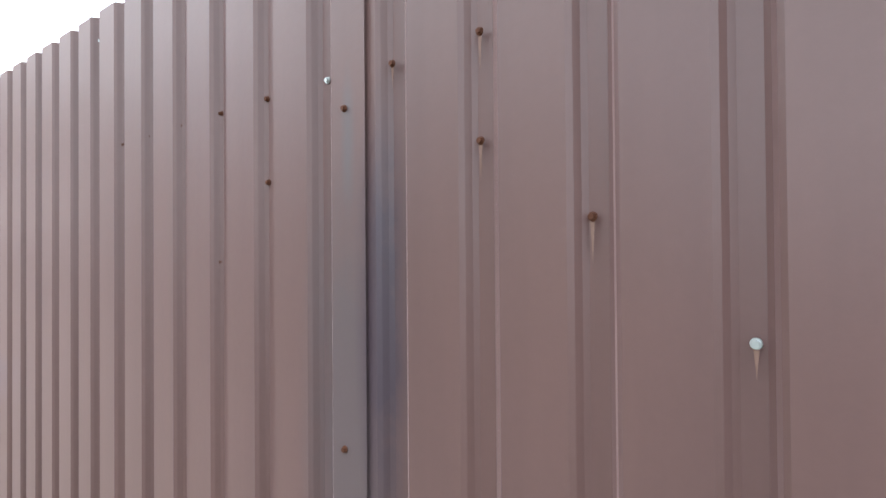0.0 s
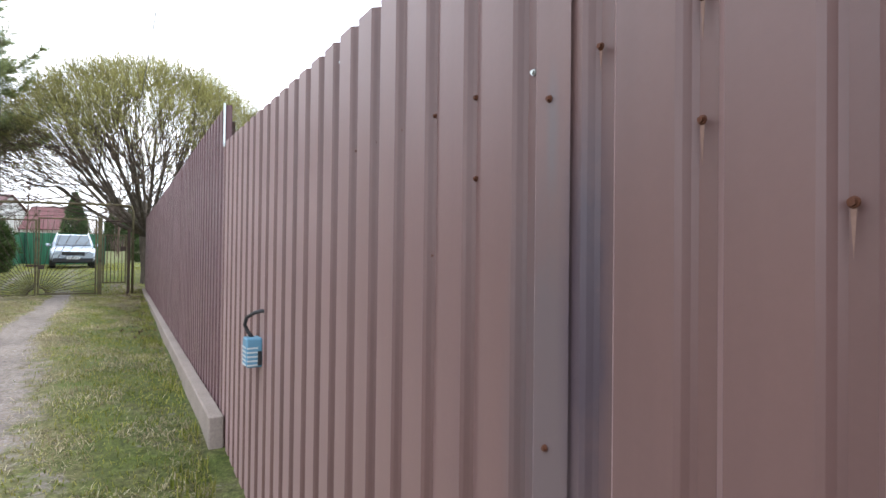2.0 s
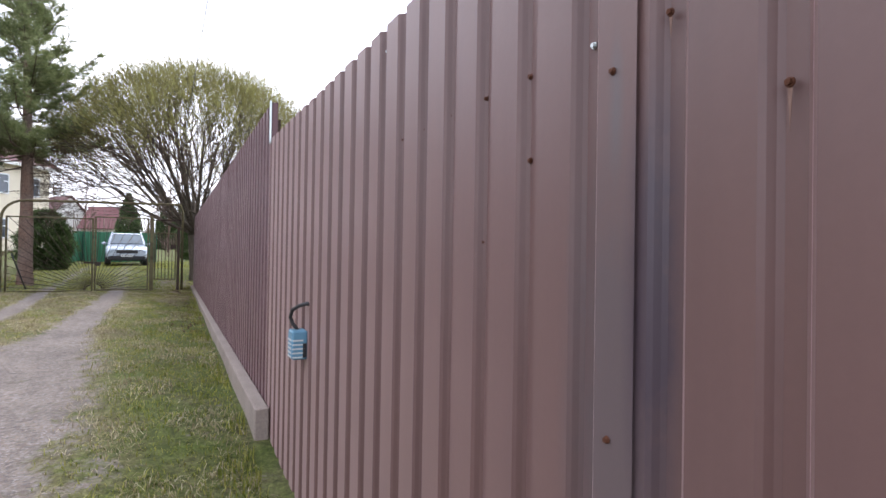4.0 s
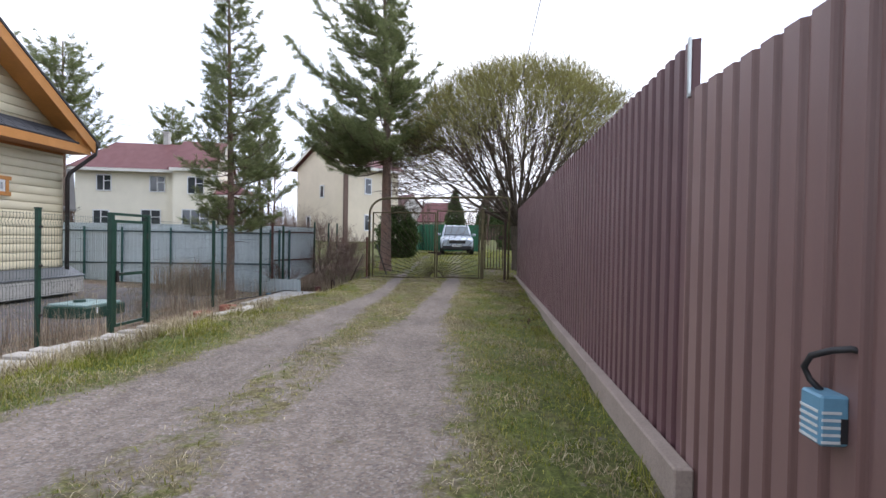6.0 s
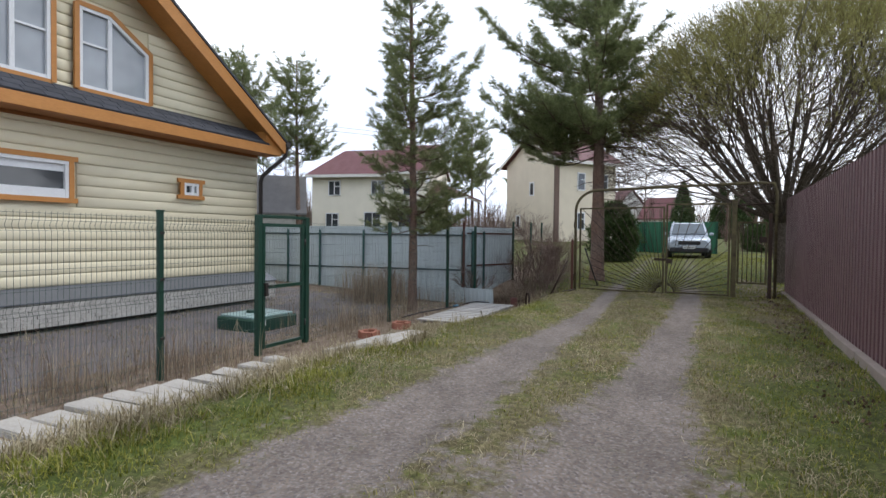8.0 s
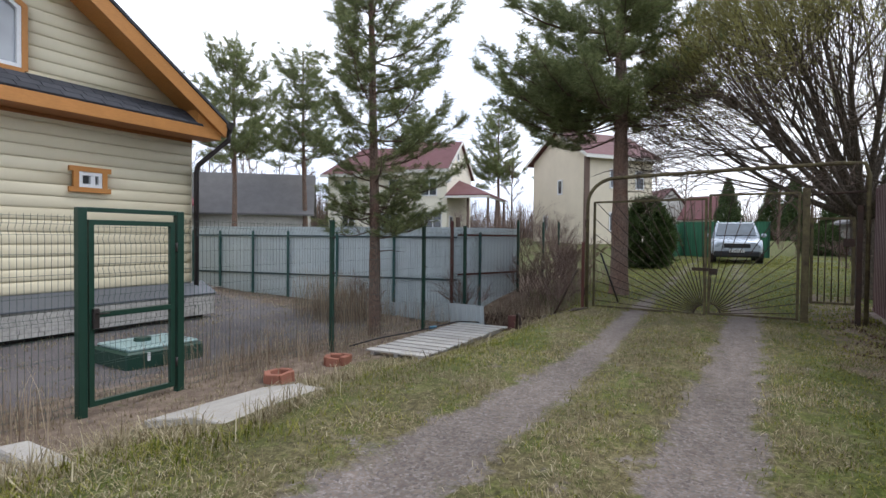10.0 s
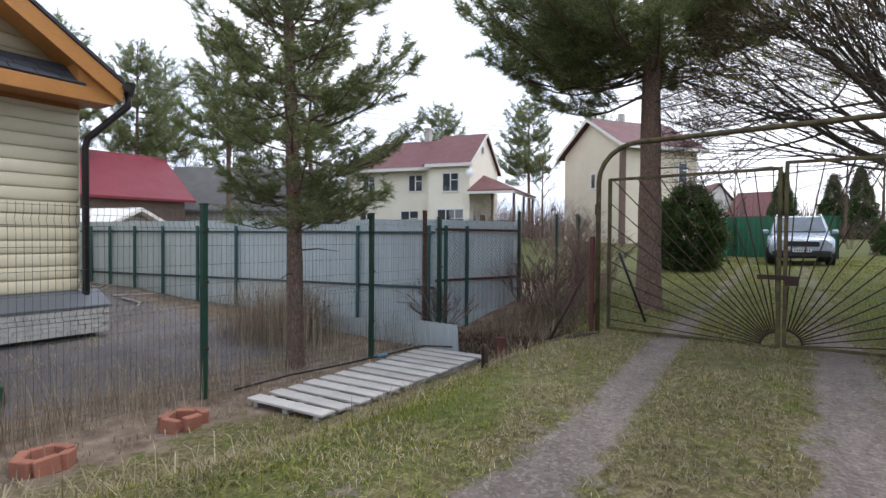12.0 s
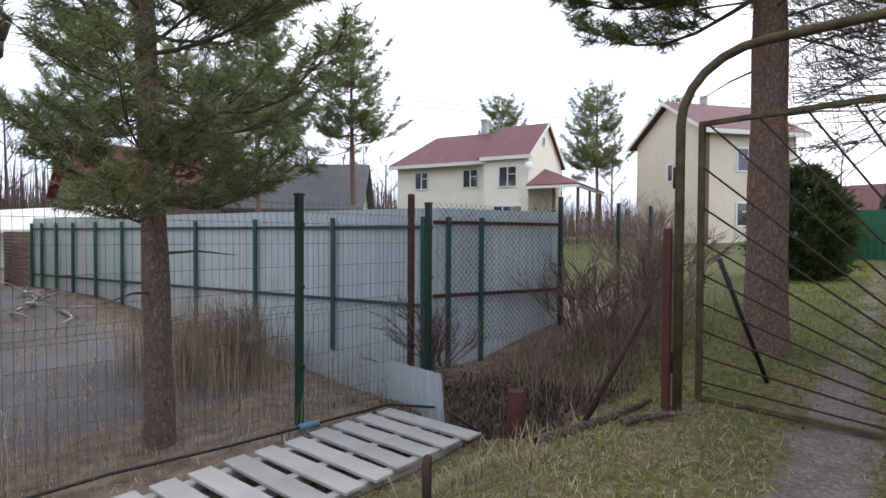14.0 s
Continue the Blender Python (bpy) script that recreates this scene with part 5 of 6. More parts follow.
thuja = conifer(2.5, 0.92, 8, "dense dark green thuja shrub beside the drive", "", "thuja_shrub", 34, 0.2)
thuja.matrix_world = pose(-28.0, -3.95, 0.2)
spruce = conifer(8.5, 2.3, 12, "distant dark spruce behind the lane", "distant spruces", "spruce_tree", 34, 0.5)
spruce.matrix_world = pose(-72, 1.4, 1.0) @ Matrix.Scale(0.72, 4)
for x, y, h, r, sd in ((-41.8, 2.6, 1.7, 1.0, 41), (-44.5, 4.4, 2.0, 1.2, 42), (-42.6, 6.2, 1.5, 1.0, 43)):
    conifer(h, r, sd, "clipped dark evergreen garden bush beyond the lawn", "garden bushes", "garden_bush", 16, 0.2).matrix_world = pose(x, y, 0.4)
for x, y, s in ((-74.0, -2.6, 1.1), (-66.5, 5.9, 0.85), (-70, 3.2, 1.05), (-90, -4.0, 0.95), (-84, 11, 0.9), (-64, 9.5, 1.1)):
    copy_thing(spruce, pose(x, y, 1.0, 0, 0, x * 7) @ Matrix.Scale(s, 4))


# ---- houses beyond ----
def far_window(house, m, w, h, mullions=1, transom=True):
    g = part("window", box(bmesh.new(), (w / 2, 0, h / 2), (w, 0.03, h)), GLASS_DARK, house, "", m)
    bm = bmesh.new()
    for x in (0.03, w - 0.03):
        box(bm, (x, 0.02, h / 2), (0.08, 0.06, h + 0.06))
    for z in (0.0, h):
        box(bm, (w / 2, 0.02, z), (w + 0.04, 0.06, 0.08))
    for k in range(mullions):
        box(bm, (w * (k + 1) / (mullions + 1), 0.02, h / 2), (0.09, 0.06, h))
    if transom:
        box(bm, (w * 0.75, 0.02, h * 0.62), (w * 0.5, 0.05, 0.05))
    part("frame", bm, WHITE_PVC, g)
    return g


def roof_slab(bm, a, b, c, d, t=0.12):
    up = Vector((0, 0, t))
    pts = [Vector(p) for p in (a, b, c, d)]
    lo = [bm.verts.new(p) for p in pts]
    hi = [bm.verts.new(p + up) for p in pts]
    bm.faces.new(lo)
    bm.faces.new(hi[::-1])
    for k in range(4):
        bm.faces.new((lo[k], hi[k], hi[(k + 1) % 4], lo[(k + 1) % 4]))
    return bm


def cream_house():
    h = thing("cream_house", pose(-45, -21.3, 0, 0, 0, 12) @ Matrix.Diagonal((1.28, 0.80, 1, 1)), "two-storey cream house with dark red roof and porch", "house")
    # own x runs away from the lane, y to the side; front face at x = 0
    part("wall", solid(bmesh.new(), [(0, 0, -0.2), (-6.0, 0, -0.2), (-6.0, 0, 6.75), (-3.0, 0, 9.3), (0, 0, 6.75)], (0, -4.0, 0)), CREAM_WALL, h)
    part("side_wing", solid(bmesh.new(), [(-0.8, -4.0, -0.2), (-6.0, -4.0, -0.2), (-6.0, -4.0, 6.75), (-0.8, -4.0, 6.75)], (0, -9.6, 0)), CREAM_WALL, h)
    bm = bmesh.new()
    for s, xe in ((1, 0.3), (-1, -6.3)):
        roof_slab(bm, (xe, 0.3, 6.5), (xe, -4.4, 6.5), (-3.0, -4.4, 9.3), (-3.0, 0.3, 9.3))
    part("roof", bm, ROOF_RED, h)
    bm = bmesh.new()
    roof_slab(bm, (-0.2, -3.9, 6.4), (-0.2, -14.0, 6.4), (-3.4, -11.5, 9.05), (-3.4, -3.9, 9.05))
    roof_slab(bm, (-6.4, -3.9, 6.4), (-6.4, -14.0, 6.4), (-3.4, -11.5, 9.05), (-3.4, -3.9, 9.05))
    roof_slab(bm, (-0.2, -14.0, 6.4), (-6.4, -14.0, 6.4), (-3.4, -11.52, 9.05), (-3.39, -11.5, 9.05))
    part("wing_roof", bm, ROOF_RED, h)
    bm = bmesh.new()
    box(bm, (0.3, -1.9, 6.5), (0.06, 4.6, 0.24))
    box(bm, (-0.2, -8.95, 6.38), (0.06, 10.1, 0.24))
    for xe in (0.3, -6.3):
        solid(bm, [(xe, 0.3, 6.4), (-3.0, 0.3, 9.24), (-3.0, 0.3, 9.5), (xe, 0.3, 6.66)], (0, 0.06, 0))
    part("trim", bm, WHITE_TRIM, h)
    part("chimney", box(box(bmesh.new(), (-3.6, -6.4, 9.5), (0.5, 0.5, 1.3)), (-3.6, -6.4, 10.2), (0.66, 0.66, 0.12)), PLINTH_STONE, h)
    for y, z, w, hh, x in ((-2.6, 4.6, 1.6, 1.35, 0), (-3.1, 1.55, 2.6, 1.75, 0), (-6.6, 4.75, 1.5, 1.25, -0.8), (-11.6, 4.75, 1.4, 1.25, -0.8), (-7.4, 1.75, 1.9, 1.5, -0.8), (-11.9, 1.75, 1.5, 1.4, -0.8)):
        far_window(h, pose(x + 0.02, y, z) @ Matrix.Rotation(radians(90), 4, "Z") @ Matrix.Diagonal((1, -1, 1, 1)), w, hh, 1 if w < 2 else 2)
    far_window(h, pose(-2.7, 0.02, 7.7), 0.5, 0.6, 0, False)
    far_window(h, pose(-1.3, 0.02, 1.9) @ Matrix.Diagonal((1, 1, 1, 1)), 0.8, 1.1, 0, False)
    part("door", box(bmesh.new(), (-2.6, 0.03, 1.9), (1.0, 0.06, 2.2)), BRICK_WALL, h, "brown entrance door")
    bm = bmesh.new()
    roof_slab(bm, (-2.8, 0.0, 6.0), (-5.6, 0.0, 6.0), (-5.6, 4.3, 4.5), (0.4, 4.3, 4.5))
    solid(bm, [(0.4, 0.0, 4.5), (0.4, 4.3, 4.5), (-2.8, 0.0, 6.0)], (0, 0, 0.12))
    part("porch_roof", bm, ROOF_RED, h)
    part("porch_fascia", box(bmesh.new(), (0.42, 2.15, 4.44), (0.06, 4.4, 0.18)), WHITE_TRIM, h)
    part("porch_beam", box(bmesh.new(), (-2.8, 4.1, 4.46), (5.5, 0.14, 0.14)), WHITE_TRIM, h)
    for x, y in ((-0.3, 4.0), (-0.3, 2.0), (-2.8, 4.0), (-5.4, 4.0)):
        part("porch_post", box(bmesh.new(), (x, y, 2.4), (0.18, 0.18, 4.2)), BRICK_WALL, h)
    dish = bmesh.new()
    bmesh.ops.create_cone(dish, cap_ends=True, segments=16, radius1=0.34, radius2=0.1, depth=0.1, matrix=pose(0.2, 0.15, 5.9, 0, 80, 30))
    part("satellite_dish", dish, WHITE_PVC, h)


cream_house()


def beige_house():
    h = thing("beige_house", pose(-48, -11.2, 0.5) @ Matrix.Diagonal((0.97, 0.97, 1.2, 1)), "beige two-storey house with purple-red metal roof", "house")
    u, w = Vector((-0.8, 0.6, 0)), Vector((-0.6, -0.8, 0))
    L, W, ez, rz = 6.6, 7.2, 5.95, 7.75

    def P(a, b, z):
        return tuple(u * a + w * b + Vector((0, 0, z)))

    part("wall", solid(bmesh.new(), [P(0, 0, -0.2), P(0, W, -0.2), P(0, W, ez), P(0, W / 2, rz - 0.1), P(0, 0, ez)], tuple(u * L)), BEIGE_WALL, h)
    bm = bmesh.new()
    roof_slab(bm, P(-0.5, -0.6, ez - 0.2), P(L + 0.5, -0.6, ez - 0.2), P(L + 0.5, W / 2, rz), P(-0.5, W / 2, rz))
    roof_slab(bm, P(-0.5, W + 0.6, ez - 0.2), P(L + 0.5, W + 0.6, ez - 0.2), P(L + 0.5, W / 2, rz), P(-0.5, W / 2, rz))
    part("roof", bm, ROOF_RED, h)
    bm = bmesh.new()
    solid(bm, [P(-0.52, -0.6, ez - 0.3), P(-0.52, W / 2, rz - 0.1), P(-0.52, W / 2, rz + 0.1), P(-0.52, -0.6, ez - 0.1)], tuple(u * 0.06))
    solid(bm, [P(-0.52, W + 0.6, ez - 0.3), P(-0.52, W / 2, rz - 0.1), P(-0.52, W / 2, rz + 0.1), P(-0.52, W + 0.6, ez - 0.1)], tuple(u * 0.06))
    solid(bm, [P(-0.5, -0.62, ez - 0.32), P(L + 0.5, -0.62, ez - 0.32), P(L + 0.5, -0.62, ez - 0.1), P(-0.5, -0.62, ez - 0.1)], tuple(w * 0.05))
    part("trim", bm, WHITE_TRIM, h)
    ang_u = math.degrees(math.atan2(u.y, u.x))
    part("quoin", box(bmesh.new(), (0.0, 0.0, 2.9), (0.34, 0.34, 5.7), pose(0, 0, 0, 0, 0, 37)), BRICK_WALL, h, "brick corner strip")
    for a, z in ((2.2, 3.9), (4.8, 3.9), (2.2, 1.2)):
        far_window(h, Matrix.Translation(u * a - w * 0.02 + Vector((0, 0, z))) @ pose(0, 0, 0, 0, 0, ang_u) @ Matrix.Diagonal((1, -1, 1, 1)), 0.85, 1.15, 0)
    ang_w = math.degrees(math.atan2(w.y, w.x))
    for b, z in ((3.0, 3.6), (5.0, 1.3)):
        far_window(h, Matrix.Translation(w * b - u * 0.02 + Vector((0, 0, z))) @ pose(0, 0, 0, 0, 0, ang_w), 0.6, 0.9, 0, False)
    part("chimney", box(bmesh.new(), P(L * 0.45, W / 2 + 0.4, rz + 0.3), (0.42, 0.42, 0.7)), PLINTH_STONE, h)


beige_house()


def small_house(name, m, L, W, ez, rz, wall, roof, label):
    h = thing(name, m, label, "house")
    part("wall", solid(bmesh.new(), [(0, 0, -0.3), (0, W, -0.3), (0, W, ez), (0, W / 2, rz - 0.1), (0, 0, ez)], (L, 0, 0)), wall, h)
    bm = bmesh.new()
    for s, ye in ((1, -0.4), (-1, W + 0.4)):
        roof_slab(bm, (-0.4, ye, ez - 0.25), (L + 0.4, ye, ez - 0.25), (L + 0.4, W / 2, rz), (-0.4, W / 2, rz))
    part("roof", bm, roof, h)
    return h


small_house("red_roofed_barn", pose(-27.8, -34.3, 0.0, 0, 0, -4), 5.6, 6.0, 3.2, 5.45, BRICK_WALL, ROOF_CRIMSON, "brown barn under a steep crimson metal roof")
small_house("grey_shed", pose(-36.5, -27.5, 0.2, 0, 0, -50), 8.0, 4.5, 2.6, 5.0, PLINTH_STONE, ROOF_GREY, "pale shed under an old grey roof")
small_house("white_cottage", pose(-85.3, -8.3, 0.9, 0, 0, 72), 4.2, 6.0, 3.2, 6.0, WHITE_TRIM, ROOF_RED, "white cottage with red roof far down the lane")
small_house("brick_cottage", pose(-92, -15.5, 0.9, 0, 0, 30), 6.0, 6.0, 3.8, 7.4, WHITE_TRIM, ROOF_RED, "pale cottage with faded red gable roof beyond the green fence")
small_house("garden_shed", pose(-44, 3.6, 0.4, 0, 0, 5), 3.0, 3.0, 2.0, 2.6, GREY_WOOD, ROOF_GREY, "low grey garden shed beyond the wicket")
shelter = small_house("greenhouse", pose(-21.8, -20.5, -0.2, 0, 0, -80), 9.0, 2.6, 1.7, 2.25, PLINTH_STONE, WHITE_TRIM, "low pale greenhouse roof behind the sheet fence")


def green_fence():
    f = thing("green_fence", pose(-38.6, 0.2, 0.4, 0, 0, -90), "green profiled steel fence behind the parked car", "fence")
    for k in range(4):
        part("sheet", profiled(bmesh.new(), k * 1.05, k * 1.05 + 1.05, 0, 1.85, 0.2, 0.1, 0.02, 0.02), GREEN_SHEET, f)
    for k in range(3):
        part("post", box(bmesh.new(), (0.05 + 1.9 * k, 0.05, 0.9), (0.06, 0.06, 1.8)), GREEN_PAINT, f)
    g = thing("green_side_fence", pose(-38.5, -3.95, 0.35, 0, 0, -2), "green profiled steel side fence along the drive", "fence")
    for k in range(5):
        part("sheet", profiled(bmesh.new(), k * 1.0, k * 1.0 + 1.0, 0, 1.75, 0.2, 0.1, 0.02, 0.02), GREEN_SHEET, g)


green_fence()


# ---- the parked car ----
def car():
    c = thing("car", pose(-34.0, -1.25, 0.40, 0, 0, 3), "silver sport utility car parked facing the gate", "car")
    # own +x is the front
    def loft(rows, name, mat, owner):
        bm = bmesh.new()
        rings = [[bm.verts.new(p) for p in r] for r in rows]
        n = len(rings[0])
        for a, b in zip(rings, rings[1:]):
            for k in range(n):
                f = bm.faces.new((a[k], a[(k + 1) % n], b[(k + 1) % n], b[k]))
                f.smooth = True
        bm.faces.new(rings[0])
        bm.faces.new(rings[-1][::-1])
        return part(name, bm, mat, owner)

    def ring(x, w, z0, z1, r=0.12):
        h = w / 2
        return [(x, -h + r, z0), (x, h - r, z0), (x, h, z0 + r), (x, h, z1 - r), (x, h - r * 1.3, z1), (x, -h + r * 1.3, z1), (x, -h, z1 - r), (x, -h, z0 + r)]

    body = loft([ring(-2.3, 1.6, 0.45, 1.0), ring(-2.2, 1.84, 0.32, 1.06), ring(-1.0, 1.88, 0.28, 1.08), ring(0.8, 1.88, 0.28, 1.06), ring(1.55, 1.86, 0.28, 0.98), ring(2.1, 1.78, 0.32, 0.9), ring(2.28, 1.6, 0.36, 0.82)], "body", CAR_SILVER, c)

    def cabin(x, w, z0, z1, k):
        h = w / 2
        return [(x, -h, z0), (x, h, z0), (x, h * k, z1), (x, -h * k, z1)]

    loft([cabin(-2.2, 1.7, 1.0, 1.05, 0.98), cabin(-1.95, 1.74, 1.0, 1.6, 0.82), cabin(-1.0, 1.78, 1.0, 1.69, 0.8), cabin(0.0, 1.78, 1.0, 1.68, 0.8), cabin(0.35, 1.78, 1.0, 1.62, 0.8), cabin(1.12, 1.74, 1.0, 1.04, 0.97)], "cabin", CAR_SILVER, c)
    part("windscreen", solid(bmesh.new(), [(1.07, -0.74, 1.10), (1.07, 0.74, 1.10), (0.43, 0.64, 1.60), (0.43, -0.64, 1.60)], (0.02, 0, 0.03)), CAR_GLASS, c)
    for s in (-1, 1):
        part("side_window", solid(bmesh.new(), [(0.75, s * 0.875, 1.1), (0.2, s * 0.73, 1.58), (-1.7, s * 0.73, 1.58), (-1.9, s * 0.875, 1.1)], (0, s * 0.02, 0)), CAR_GLASS, c)
        m = part("mirror", box(bmesh.new(), (0.75, s * 1.02, 1.12), (0.14, 0.2, 0.15), None, 0.04), CAR_SILVER, c)
        part("headlight", solid(bmesh.new(), [(2.19, s * 0.5, 0.74), (2.1, s * 0.84, 0.80), (2.08, s * 0.86, 0.68), (2.22, s * 0.48, 0.64)], (0.06, 0, 0)), LAMP_GLASS, c)
        part("fog_lamp", solid(bmesh.new(), [(2.24, s * 0.6, 0.46), (2.18, s * 0.8, 0.5), (2.18, s * 0.8, 0.4), (2.24, s * 0.6, 0.4)], (0.06, 0, 0)), CAR_DARK, c)
        part("roof_rail", tube(bmesh.new(), [(-1.7, s * 0.64, 1.66), (-1.0, s * 0.66, 1.75), (0.1, s * 0.66, 1.74), (0.4, s * 0.64, 1.64)], 0.02, 6), CHROME, c)
        for x in (1.4, -1.45):
            t = bmesh.new()
            bmesh.ops.create_cone(t, cap_ends=True, segments=20, radius1=0.36, radius2=0.36, depth=0.24, matrix=pose(x, s * 0.83, 0.36, 90))
            wheel = part("wheel", t, CAR_DARK, c, "black tyre")
            r = bmesh.new()
            bmesh.ops.create_cone(r, cap_ends=True, segments=16, radius1=0.24, radius2=0.2, depth=0.03, matrix=pose(x, s * 0.955, 0.36, 90 * s))
            part("rim", r, CHROME, wheel)
    part("grille", box(bmesh.new(), (2.27, 0, 0.70), (0.07, 0.94, 0.17), None, 0.03), CAR_DARK, c)
    part("grille_trim", tube(bmesh.new(), [(2.29, -0.44, 0.80), (2.31, 0, 0.79), (2.29, 0.44, 0.80)], 0.018, 6), CHROME, c)
    part("bumper", box(bmesh.new(), (2.2, 0, 0.38), (0.25, 1.64, 0.26), None, 0.06), CAR_DARK, c)
    part("number_plate", box(bmesh.new(), (2.335, 0, 0.50), (0.02, 0.52, 0.11)), PLATE, c)
    for k in range(7):
        part("plate_mark", box(bmesh.new(), (2.347, -0.2 + 0.066 * k, 0.50), (0.004, 0.035, 0.06)), CAR_DARK, c)
    part("wiper", tube(bmesh.new(), [(1.1, 0.1, 1.12), (0.9, 0.55, 1.27)], 0.012, 5), CAR_DARK, c)


car()


# ---- loose things along the bank ----
def on_ground(x, y, dz=0.0):
    return float(ground_z(x, y)) + dz


def plank_walk():
    rng = random.Random(2)
    src = None
    k = 0
    x = -3.9
    while x > -9.35:
        w = 0.20 + 0.06 * rng.random()
        L = rng.uniform(0.62, 0.85)
        bm = box(bmesh.new(), (0, 0, 0.035), (w, L, 0.06), None, 0.010)
        for v in bm.verts:
            v.co += Vector((rng.uniform(-0.008, 0.008), rng.uniform(-0.012, 0.012), rng.uniform(-0.006, 0.006)))
        y = -5.02 + rng.uniform(-0.05, 0.05) - 0.085 * (x + 8.8)
        ob = new("stepping_slab", mesh_of("stepping_slab", bm, PALE_CONCRETE))
        ob.matrix_world = pose(x, y, on_ground(x, y) + 0.055, rng.uniform(-4, 1), rng.uniform(-3, 3), rng.uniform(-2, 12))
        tagged(ob, "short pale weathered slab laid across the bank path", "slab", "slabs along the bank")
        x -= w + rng.uniform(0.03, 0.09)
    for x, y, L, w, rz, z, rx in ((-10.55, -4.23, 1.12, 0.50, -2, -0.115, 2), (-10.72, -4.90, 1.25, 0.62, -3, -0.245, 13)):
        bm = box(bmesh.new(), (0, 0, 0.03), (L, w, 0.07), None, 0.01)
        ob = new("concrete_slab", mesh_of("concrete_slab", bm, PALE_CONCRETE))
        ob.matrix_world = pose(x, y, z, rx, 0, rz)
        tagged(ob, "long pale concrete slab lying on the bank before the wicket", "slab", "large slabs by the wicket")


plank_walk()


def pallet():
    p = thing("pallet_walkway", pose(-15.56, -5.32, -0.44, 0, 0, 180), "weathered grey wooden pallet boards laid as a walkway", "pallet")
    rng = random.Random(6)
    for y in (-0.42, 0.0, 0.42):
        part("runner", box(bmesh.new(), (0, y, -0.01), (3.06, 0.07, 0.09), None, 0.006), GREY_WOOD, p)
    for k in range(13):
        x = -1.46 + 2.92 * k / 12
        bm = box(bmesh.new(), (0, 0, 0), (0.168, 1.02, 0.026), None, 0.004)
        part("board", bm, GREY_WOOD, p, "", pose(x, rng.uniform(-0.02, 0.02), 0.048, 0, 0, rng.uniform(-2, 2)))


pallet()


def small_things():
    hook = tube(bmesh.new(), [(0, 0, -0.1), (0, 0, 0.22), (0.02, 0.02, 0.27), (0.06, 0.05, 0.285), (0.1, 0.08, 0.27), (0.12, 0.1, 0.22), (0.12, 0.1, -0.1)], 0.022, 8)
    ob = new("bent_bar", mesh_of("bent_bar", hook, RUST))
    ob.matrix_world = pose(-15.6, -4.03, on_ground(-15.6, -4.03))
    tagged(ob, "rusty bent iron bar standing in the grass", "iron bar")
    rng = random.Random(3)
    for gx, gy, n in ((-12.25, -5.85, 6), (-13.32, -5.82, 5)):
        for k in range(n):
            a = k * math.tau / n + 0.3
            bm = box(bmesh.new(), (0, 0, 0), (0.165, 0.075, 0.13), None, 0.008)
            ob = new("brick", mesh_of("brick", bm, BRICK_RED))
            x, y = gx + 0.155 * math.cos(a), gy + 0.13 * math.sin(a)
            ob.matrix_world = pose(x, y, on_ground(x, y) + 0.045 + 0.01 * rng.random(), rng.uniform(-6, 6), rng.uniform(-6, 6), math.degrees(a) + 90 + rng.uniform(-10, 10))
            tagged(ob, "red brick set on edge in a small ring on earth", "brick", "red bricks in rings")
    for x, y, r in ((-9.05, -5.85, 20), (-8.7, -5.95, -15)):
        ob = new("brick", mesh_of("brick", box(bmesh.new(), (0, 0, 0), (0.25, 0.12, 0.065), None, 0.006), BRICK_RED))
        ob.matrix_world = pose(x, y, on_ground(x, y) + 0.025, 6, 3, r)
        tagged(ob, "red brick half sunk in the bank", "brick", "loose red bricks")
    s = thing("septic_hatch", pose(-12.15, -8.3, -0.46, 0, 0, -4) @ Matrix.Scale(0.9, 4), "dark green plastic septic hatch with pale lid", "hatch")
    part("body", box(bmesh.new(), (0, 0, 0.1), (1.25, 1.05, 0.28), None, 0.03), SEPTIC_GREEN, s)
    part("lid", box(bmesh.new(), (0, 0, 0.262), (1.12, 0.94, 0.05), None, 0.015), SEPTIC_LID, s, "pale teal lid")
    v = bmesh.new()
    bmesh.ops.create_cone(v, cap_ends=True, segments=16, radius1=0.13, radius2=0.12, depth=0.06, matrix=pose(0.05, -0.1, 0.31))
    part("vent_cap", v, SEPTIC_GREEN, s)
    part("latch", box(bmesh.new(), (0.3, 0.53, 0.15), (0.04, 0.03, 0.12)), WHITE_PVC, s)
    # hose with a blue coupling along the walkway
    pts = [(-14.2, -6.3, -0.42), (-14.9, -6.25, -0.40), (-15.6, -6.12, -0.40), (-16.4, -6.0, -0.39), (-17.1, -5.85, -0.36), (-17.45, -5.5, -0.40), (-17.5, -5.1, -0.55)]
    hose = thing("hose", pose(0, 0, 0), "black rubber hose with a blue coupling on the ground", "hose")
    part("pipe", tube(bmesh.new(), pts, 0.012, 7), BLACK_HOSE, hose)
    part("coupling", tube(bmesh.new(), [(-16.25, -6.03, -0.39), (-16.42, -5.99, -0.39)], 0.028, 8), BLUE_LABEL, hose)
    # socket box on the brown fence
    b = thing("fence_box", FENCE @ pose(-2.755, -0.032, 0.735) @ Matrix.Scale(0.84, 4), "small box with pale blue striped label on a bent cable", "junction box")
    part("case", box(bmesh.new(), (0, 0, 0), (0.12, 0.09, 0.165), None, 0.008), BLUE_LABEL, b)
    for k in range(5):
        part("stripe", box(bmesh.new(), (0.0605, -0.012, -0.068 + 0.024 * k), (0.003, 0.06, 0.009)), WHITE_PRINT, b)
        part("stripe", box(bmesh.new(), (-0.005, -0.0465, -0.068 + 0.024 * k), (0.10, 0.003, 0.009)), WHITE_PRINT, b)
